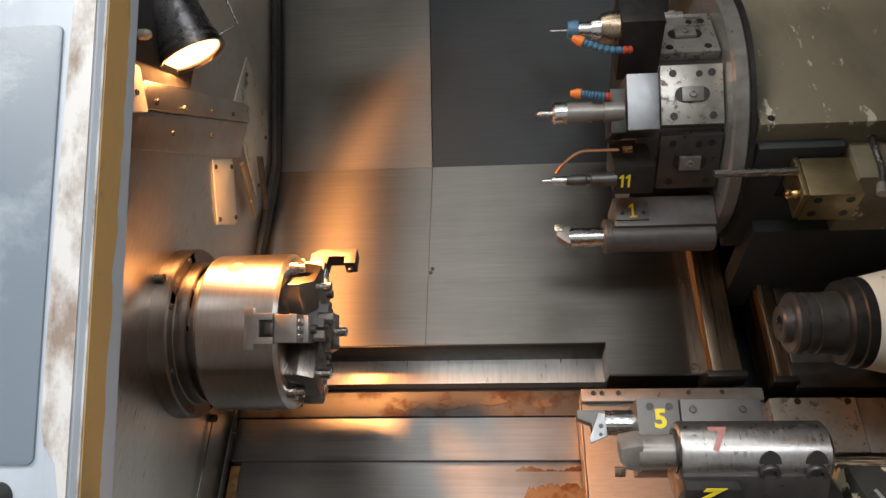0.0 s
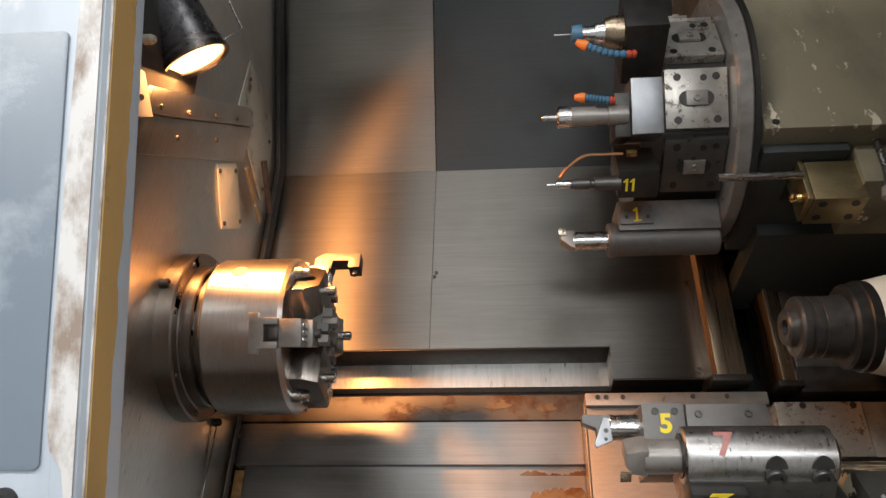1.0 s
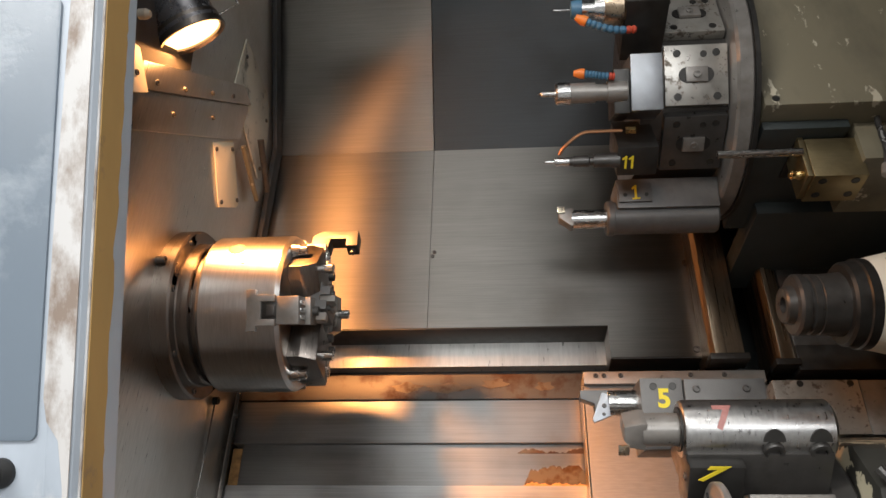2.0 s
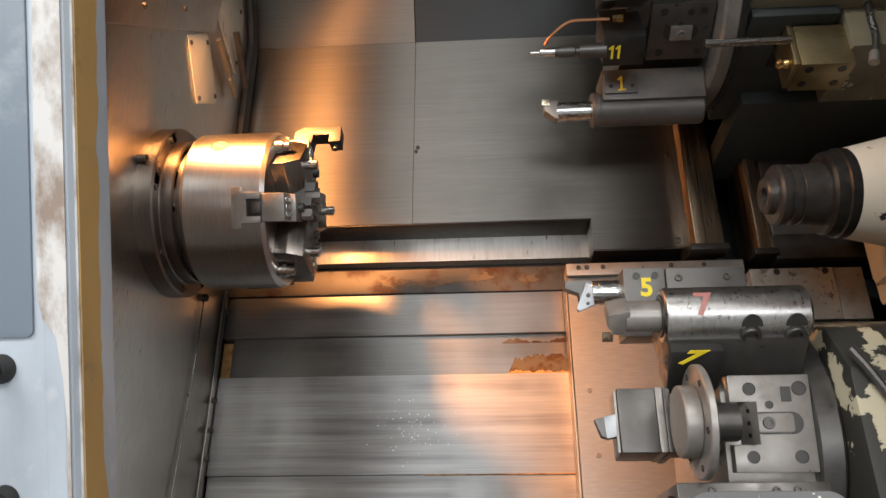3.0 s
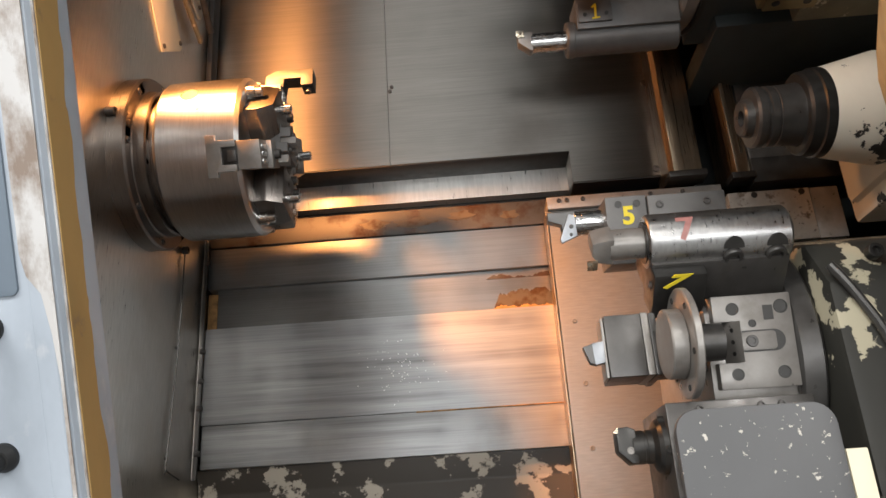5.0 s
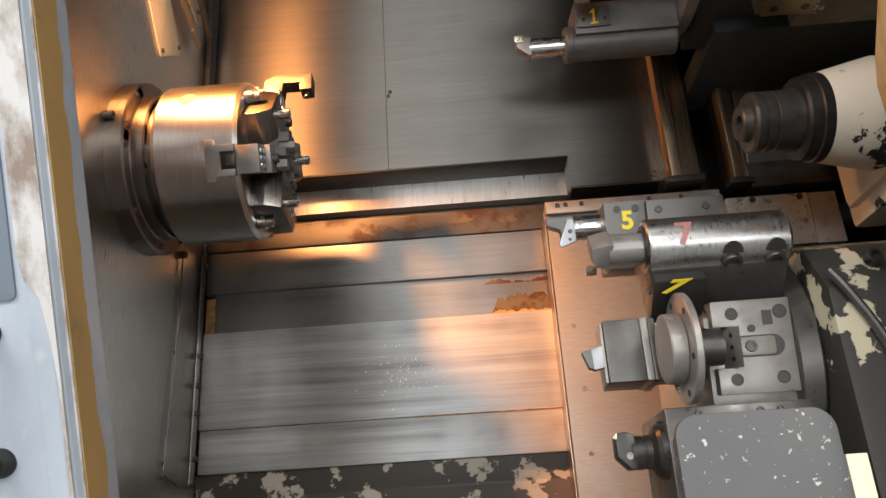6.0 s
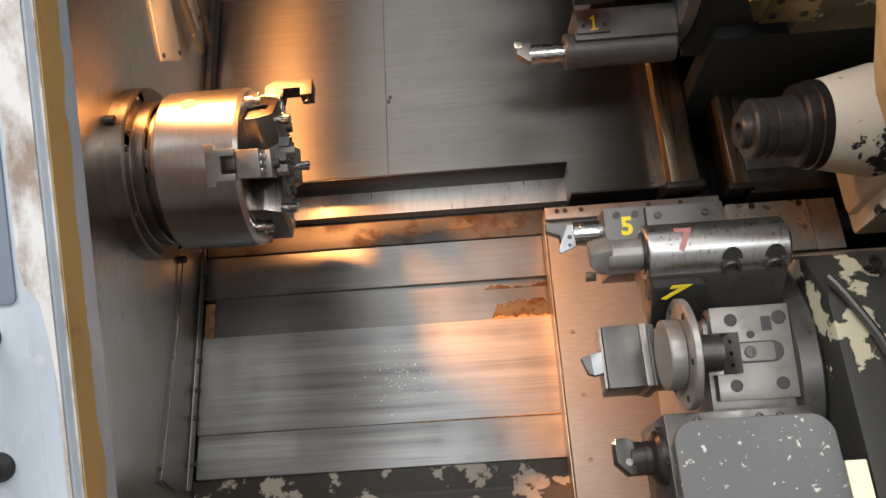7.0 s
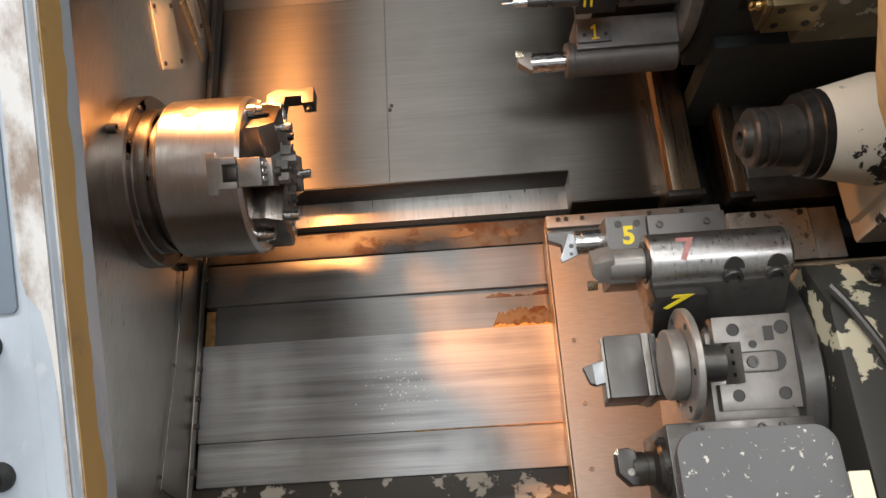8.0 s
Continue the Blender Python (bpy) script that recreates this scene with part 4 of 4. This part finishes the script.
for x, y, r in ((0.7836, 0.034, 0.0068), (0.833, 0.034, 0.0075), (0.802, 0.018, 0.0042), (0.781, -0.033, 0.0065), (0.828, -0.033, 0.0068)):
    part("bolt_hole", hole(r), BLOCK, fp, xf=F2 @ at(x, y, LR) @ UPWARD)
# Pocket's depth shown by a flat black plate.
part("pocket", prism([(0.8145, 0.021), (0.8245, 0.021), (0.8245, 0.036), (0.8145, 0.036)], LR + 0.0002, LR + 0.0008, "xy", 0.0), BLOCK, fp, xf=F2)
for y in (-0.040, -0.027, 0.027, 0.040):
    part("tapped_hole", hole(0.0024, 10), BLOCK, fp, xf=F2 @ at(0.763, y, LR - 0.022) @ Matrix.Rotation(radians(180), 4, "Z"))

h5 = thing("boring_bar_holder", "dark block holder with a boring bar and yellow number", "tool holder", (0.8, -0.2, -0.25), group="lower turret tools")
S = LS[0] @ at(0.012, 0, 0)
part("block", box(0.671, 0.7195, -0.036, 0.030, LR - 0.01, LT + 0.022, 0.0015), HOOKM, h5, xf=S)
sad5 = part("saddle", box(0.7205, 0.812, -0.040, 0.036, LR - 0.002, LT + 0.020, 0.002), HOOKM, h5, xf=S)
for x in (0.734, 0.79):
    part("screw", bolt(0.0045, 0.002, 14), DARK, sad5, xf=S @ at(x, -0.040, LT + 0.008) @ FRONT)
b5 = part("boring_bar", lathe([(0.634, 0.0), (0.634, 0.013), (0.637, 0.0155), (0.6425, 0.0155), (0.6432, 0.0148), (0.6445, 0.0148), (0.6452, 0.0155), (0.672, 0.0155), (0.672, 0)], 36), BRIGHT, h5, "bright round boring bar", xf=S @ at(0, 0, LT))
part("tool_head", prism([(0.604, 0.014), (0.604, 0.004), (0.620, -0.002), (0.622, -0.016), (0.637, -0.016), (0.637, 0.014)], -0.010, 0.010, "xz", 0.001), HOOKM, b5, xf=S @ at(0, 0, LT))
ins = part("insert", prism([(0.629, 0.010), (0.636, 0.008), (0.638, -0.018), (0.618, -0.026), (0.6165, -0.021)], -0.0155, -0.0102, "xz", 0.0008), PALE, b5, "bright triangular insert", xf=S @ at(0, 0, LT))
part("screw", bolt(0.0028, 0.0012, 10), DARK, ins, xf=S @ at(0.631, -0.0155, LT - 0.006) @ FRONT)
part("screw", bolt(0.0022, 0.0012, 10), DARK, ins, xf=S @ at(0.630, -0.0155, LT - 0.016) @ FRONT)
for x in (0.686, 0.708):
    part("screw", hole(0.0045), BLOCK, h5, xf=S @ at(x, -0.036, LT + 0.012) @ FRONT)
number(h5, "5", 0.03, S @ at(0.697, -0.0364, LT - 0.003) @ Matrix.Rotation(radians(90), 4, "X"))

h7 = thing("boring_bar_holder", "large scratched steel sleeve holder with red and yellow marks", "tool holder", (0.8, -0.32, -0.31), group="lower turret tools")
S = LS[1]
part("sleeve", lathe([(0.702, 0.0), (0.702, 0.0265), (0.7035, 0.0285), (0.706, 0.0295), (0.846, 0.0295), (0.849, 0.027), (0.849, 0)], 64), SCRATCHED, h7, xf=S @ at(0, 0, LT))
part("bore_ring", lathe([(0.7035, 0.0225), (0.7005, 0.0225), (0.7000, 0.0175), (0.703, 0.0165)], 40), BLOCK, h7, xf=S @ at(0, 0, LT))
part("saddle", box(0.704, 0.845, -0.033, 0.034, LR - 0.006, LT - 0.006, 0.002), DARK, h7, xf=S)
part("number_block", prism([(0.703, LR - 0.016), (0.752, LR - 0.016), (0.7575, LR - 0.006), (0.7575, LT - 0.010), (0.703, LT - 0.010)], -0.048, -0.010, "xz", 0.003), BLOCK, h7, xf=S)
part("screw", bolt(0.0045, 0.002, 12), DARK, h7, xf=S @ at(0.703, -0.036, LT - 0.03) @ Matrix.Rotation(radians(180), 4, "Z"))
b7 = part("boring_bar", lathe([(0.664, 0.0), (0.664, 0.0165), (0.704, 0.0165), (0.704, 0)], 40), TOOL, h7, "round boring bar with a flat tip", xf=S @ at(0, 0, LT))
part("tip", prism([(0.645, -0.004), (0.652, -0.013), (0.668, -0.0162), (0.668, 0.0162), (0.662, 0.0162), (0.645, 0.012)], -0.014, 0.013, "xz", 0.002), TOOL, b7, xf=S @ at(0, 0, LT))
part("insert", box(0.640, 0.651, -0.0165, -0.0135, -0.020, -0.009, 0.0006), CARBIDE, b7, xf=S @ at(0, 0, LT))
for x in (0.787, 0.831):
    K = S @ at(0, 0, LT) @ Matrix.Rotation(radians(8), 4, "X") @ at(x, -0.0292, 0) @ FRONT
    part("clamp_screw", lathe([(-0.008, 0.0105), (0.0035, 0.0105), (0.0048, 0.0095), (0.0048, 0.0062), (0.0015, 0.0056), (0.0015, 0.0)], 24), DARK, h7, xf=K)
    # Black half discs for the shade in the counterbores.
    part("spot_face", prism([(0.0105 * math.cos(a), 0.013 * math.sin(a)) for a in [math.pi * i / 12 for i in range(13)]], -0.0012, 0.0006, "xz", 0.0), BLOCK, h7, xf=S @ at(0, 0, LT) @ Matrix.Rotation(radians(-4), 4, "X") @ at(x, -0.0298, 0.004) @ Matrix.Rotation(radians(-12), 4, "X"))
red = text_mesh("7", 0.036)
bmesh.ops.triangulate(red, faces=red.faces[:])
bmesh.ops.subdivide_edges(red, edges=red.edges[:], cuts=3, use_grid_fill=True)
for v in red.verts:
    a, r = v.co.y / 0.0295, 0.02952 + max(0.0, v.co.z) * 0.4
    v.co = Vector((v.co.x, -r * math.cos(a), r * math.sin(a)))
part("marker_figure", red, REDPEN, h7, "faded red marker figure", xf=S @ at(0.740, 0, LT) @ Matrix.Rotation(radians(-58), 4, "X"))
number(h7, "7", 0.03, S @ at(0.7245, -0.0484, LT - 0.018) @ Matrix.Rotation(radians(90), 4, "X") @ Matrix(((1.25, 0.55, 0, 0), (0, 0.75, 0, 0), (0, 0, 1, 0), (0, 0, 0, 1))))

# face tool with round discs on the station that faces the front
vdi = thing("disc_tool_holder", "dark tool holder with two round discs", "tool holder", (0.74, -0.3, -0.43), group="lower turret tools")
DC = LS[2] @ at(0, 0.017, LT - 0.012)
part("disc", lathe([(0.701, 0.0), (0.701, 0.0335), (0.7025, 0.0345), (0.716, 0.0345), (0.717, 0.033), (0.717, 0)], 56), TOOL, vdi, xf=DC)
fl = part("flange", lathe([(0.717, 0.0), (0.717, 0.053), (0.7182, 0.0545), (0.7238, 0.0545), (0.725, 0.053), (0.725, 0)], 64), TOOL, vdi, xf=DC)
for a in range(6):
    part("screw_hole", hole(0.0032, 10), BLOCK, fl, xf=DC @ Matrix.Rotation(radians(60 * a + 12), 4, "X") @ at(0.717, 0, 0.0455) @ Matrix.Rotation(radians(180), 4, "Z"))
part("neck", lathe([(0.725, 0.0), (0.725, 0.024), (0.731, 0.0195), (0.7635, 0.019), (0.7635, 0)], 40), DARK, vdi, xf=DC @ at(0, 0, -0.024))
wedge = part("wedge_foot", prism([(0.7625, LR - 0.045), (0.7845, LR + 0.016), (0.7845, LR - 0.045)], -0.0208, 0.0208, "xz", 0.0006), TOOL, vdi, xf=F2)
for y in (-0.012, 0.0, 0.012):
    for k in (0.45, 0.78):
        part("tapped_hole", hole(0.0024, 10), BLOCK, wedge, xf=F2 @ at(0.7625 + 0.022 * k, y, LR - 0.045 + 0.061 * k) @ Matrix.Rotation(radians(-160.2), 4, "Y"))
sq = thing("square_tool_block", "dark square tool block with a carbide insert", "tool holder", (0.66, -0.24, -0.42), group="lower turret tools")
part("block", box(0.6515, 0.690, -0.302, -0.250, -0.4505, -0.385, 0.0015), DARK, sq)
# Paler steel over the lamp-facing side: its lit look put into the colour.
part("lit_side", box(0.648, 0.6508, -0.299, -0.270, -0.450, -0.387, 0.0006), TOOL, sq)
part("clamp", box(0.6905, 0.698, -0.3005, -0.24, -0.450, -0.384, 0.001), TOOL, sq)
part("clamp", box(0.699, 0.7065, -0.298, -0.23, -0.450, -0.384, 0.001), DARK, sq)
# Proud black box in place of the slot's shade.
part("slot", box(0.7005, 0.7085, -0.2992, -0.25, -0.431, -0.404, 0.0006), BLOCK, sq)
part("shank", box(0.7065, 0.764, -0.275, -0.235, -0.445, -0.390, 0.002), BLOCK, sq)
tip = part("insert", prism([(0.6485, -0.411), (0.6485, -0.434), (0.638, -0.436), (0.630, -0.418), (0.636, -0.413)], -0.300, -0.289, "xz", 0.001), PALE, sq, "bright carbide insert")
part("seat", prism([(0.6365, -0.414), (0.6375, -0.4355), (0.6325, -0.434), (0.6265, -0.4165)], -0.3015, -0.291, "xz", 0.001), HOOKM, tip)

# bottom boring bar and guard
bb = thing("boring_bar_holder", "black boring bar with round collar behind the guard", "tool holder", (0.7, -0.27, -0.51), group="lower turret tools")
BC = at(0.006, -0.287, -0.520)
bar_b = part("bar", lathe([(0.658, 0.0), (0.658, 0.0165), (0.6695, 0.0168), (0.670, 0.016), (0.672, 0.016), (0.6725, 0.0168), (0.678, 0.017), (0.682, 0.0245), (0.686, 0.0275), (0.694, 0.0285), (0.6945, 0.0270), (0.700, 0.0270), (0.7005, 0.0285), (0.709, 0.0285), (0.709, 0)], 48), BLOCK, bb, xf=BC)
part("head", prism([(0.643, 0.019), (0.654, 0.020), (0.662, 0.0165), (0.662, -0.0165), (0.655, -0.0165), (0.643, -0.004)], -0.0145, 0.010, "xz", 0.002), BLOCK, bar_b, xf=BC)
part("insert", prism([(0.639, 0.0145), (0.6445, 0.0195), (0.6445, 0.0125)], -0.0155, -0.011, "xz", 0.0006), CARBIDE, bar_b, xf=BC)
part("screw", bolt(0.004, 0.001, 12), TOOL, bar_b, xf=BC @ at(0.655, -0.0145, -0.004) @ FRONT)
part("screw", bolt(0.004, 0.003, 12), BLOCK, bar_b, xf=BC @ at(0.690, -0.0265, -0.006) @ FRONT)
part("block", box(0.697, 0.842, -0.318, -0.2, -0.62, -0.482, 0.002), DARK, bb)
part("screw", bolt(0.005, 0.006, 14), BLOCK, bb, xf=at(0.697, -0.300, -0.497) @ Matrix.Rotation(radians(180), 4, "Z"))
for x in (0.73, 0.79, 0.81):
    part("screw", bolt(0.004, 0.002, 12), DARK, bb, xf=at(x, -0.318, -0.490) @ FRONT)
gd = thing("turret_guard", "rounded light grey guard plate with paint chips", "guard", (0.75, -0.40, -0.56))
part("plate", prism([(0.7515 + u, -0.6015 + v) for u, v in rounded(0.138, 0.20, 0.020, 8, (1, 1, 0, 0))], -0.405, -0.395, "xz", 0.0015), GUARD, gd)
part("side_flange", box(0.822, 0.8405, -0.4035, -0.395, -0.72, -0.5425, 0.0015), CREAMPLATE, gd, "cream painted side flange")
part("skirt", box(0.69, 0.84, -0.3945, -0.2, -0.72, -0.60, 0.004), CREAM, gd)
part("return", box(0.70, 0.815, -0.3945, -0.3185, -0.53, -0.512, 0.002), GUARD, gd)

lh = thing("lower_turret_housing", "dark turret housing with peeling paint over cream", "turret housing", (1.0, -0.2, -0.5))
part("casting", prism([(0.2345, -0.14), (0.05, -0.196), (-0.16, -0.272), (-0.30, -0.322), (-0.335, -0.375), (-0.335, -0.92), (0.235, -0.92)], 0.874, 1.45, "yz", 0.01), PEEL, lh)
part("pipe", tube(curve_pts([(0.875, -0.345, -0.36), (0.89, -0.345, -0.385), (0.915, -0.343, -0.44), (0.918, -0.343, -0.5)], 6), 0.005, 10), DARK, lh, "thin black oil pipe")
part("bolt", bolt(0.008, 0.006), BLOCK, lh, xf=at(0.93, -0.33, -0.345) @ FRONT)

# ---------------------------------------------------------------- doors of the enclosure
DM = at(0.20, -0.5, -0.41) @ Matrix.Rotation(radians(TILT), 4, "X")


def door_thing(name, label, m, s):
    """A sliding door whose edge stands at local x = 0; s is the way the panel runs."""
    d = thing(name, label, "door", kind="structure", xf=m)

    def bx(x0, x1, *r, bev=0.002):
        return box(min(s * x0, s * x1), max(s * x0, s * x1), *r, bev)

    part("panel", bx(0.0232, 0.75, -0.0365, -0.002, -0.70, 1.15), DOORP, d, xf=m)
    part("corner_post", prism([(s * u, v) for u, v in ((0.0, -0.028), (0.003, -0.034), (0.009, -0.0365), (0.0235, -0.0365), (0.0235, 0.024), (0.0, 0.024))], -0.70, 1.15, "xy", 0.0005), DOORP, d, xf=m)
    part("worn_edge", prism([(s * u, v) for u, v in ((0.004, 1.14), (0.004, -0.16), (0.0075, -0.15), (0.0065, -0.04), (0.009, -0.005), (0.014, 0.028), (0.024, 0.042), (0.0275, 0.06), (0.0275, 0.20), (0.026, 0.30), (0.024, 0.40), (0.024, 1.14))], -0.0376, -0.0362, "xz", 0.0004), DOORW, d, "worn bare edge", xf=m)
    rg = random.Random(7)
    rag, z, y = [], -0.70, 0.005
    while z < 1.15:
        y = min(0.009, max(0.001, y + rg.uniform(-0.0022, 0.0022)))
        rag.append((y, z))
        z += rg.uniform(0.004, 0.016)
    part("edge_strip", prism([(-0.0275, -0.70)] + rag + [(-0.0275, 1.15)], min(s * -0.0022, s * -0.0003), max(s * -0.0022, s * -0.0003), "yz", 0.0), SEAL, d, "ochre sealing edge with a ragged border", xf=m)
    part("flashing", bx(-0.0009, 0.003, -0.0265, 0.0245, -0.70, 1.15, bev=0.0004), DOORP, d, "grey painted edge", xf=m)
    part("groove", bx(-0.0012, 0.002, -0.0292, -0.0272, -0.70, 1.15, bev=0.0002), DOORW, d, xf=m)
    return d


door_l = door_thing("door_1", "open blue-grey painted sliding door with worn edge", DM, -1)
part("inset_panel", prism([(-0.131 + u, 0.207 + v) for u, v in rounded(0.2, 0.358, 0.006, 5)], -0.0392, -0.036, "xz", 0.0008), DOORI, door_l, "darker inset panel", xf=DM)
h = part("handle", tube(curve_pts([(-0.058, -0.037, 0.004), (-0.062, -0.060, 0.004), (-0.076, -0.074, -0.004), (-0.079, -0.076, -0.03), (-0.079, -0.076, -0.07), (-0.076, -0.074, -0.09), (-0.062, -0.060, -0.098), (-0.058, -0.037, -0.098)], 4), 0.0072, 14), RUBBER, door_l, "black rubber bow handle", xf=DM)
for z in (0.004, -0.098):
    part("foot", lathe([(0, 0), (0, 0.0115), (0.004, 0.0115), (0.010, 0.008), (0.010, 0)], 24), RUBBER, h, xf=DM @ at(-0.058, -0.0365, z) @ FRONT)
RM = at(0.925, -0.5, -0.41) @ Matrix.Rotation(radians(TILT), 4, "X")
door_r = door_thing("door_2", "open blue-grey painted sliding door", RM, 1)
# tan wooden grip fixed to the edge of that door
grip = thing("wooden_grip", "pale tan wooden grip with rounded end on the door edge", "grip", tuple((RM @ at(-0.01, -0.01, 0.2)).translation))
part("board", prism([(-0.074, 0.260), (-0.0765, 0.206), (-0.0800, 0.164), (-0.079, 0.142), (-0.072, 0.115), (-0.058, 0.092), (-0.036, 0.078), (-0.003, 0.075), (-0.003, 0.285), (-0.07, 0.285)], -0.03, 0.008, "xz", 0.003), WOOD, grip, xf=RM)

# swarf specks lying on the ledge of the cover
rng = random.Random(4)
b = bmesh.new()
for i in range(70):
    x, z = rng.gauss(0.37, 0.035), rng.gauss(-0.30, 0.026)
    if -0.375 < z < -0.21:
        q = box(-0.0012, 0.0012, -0.0006, 0.0006, -0.0005, 0.0005, 0)
        join(b, q, at(x, 0.2866, z) @ Euler((rng.uniform(0, 3), rng.uniform(0, 3), rng.uniform(0, 3))).to_matrix().to_4x4() @ Matrix.Diagonal((rng.uniform(0.5, 1.3),) * 3 + (1,)))
solid("swarf", b, SPECK, "tiny bright metal specks stuck to the way cover", "swarf", "stuff")
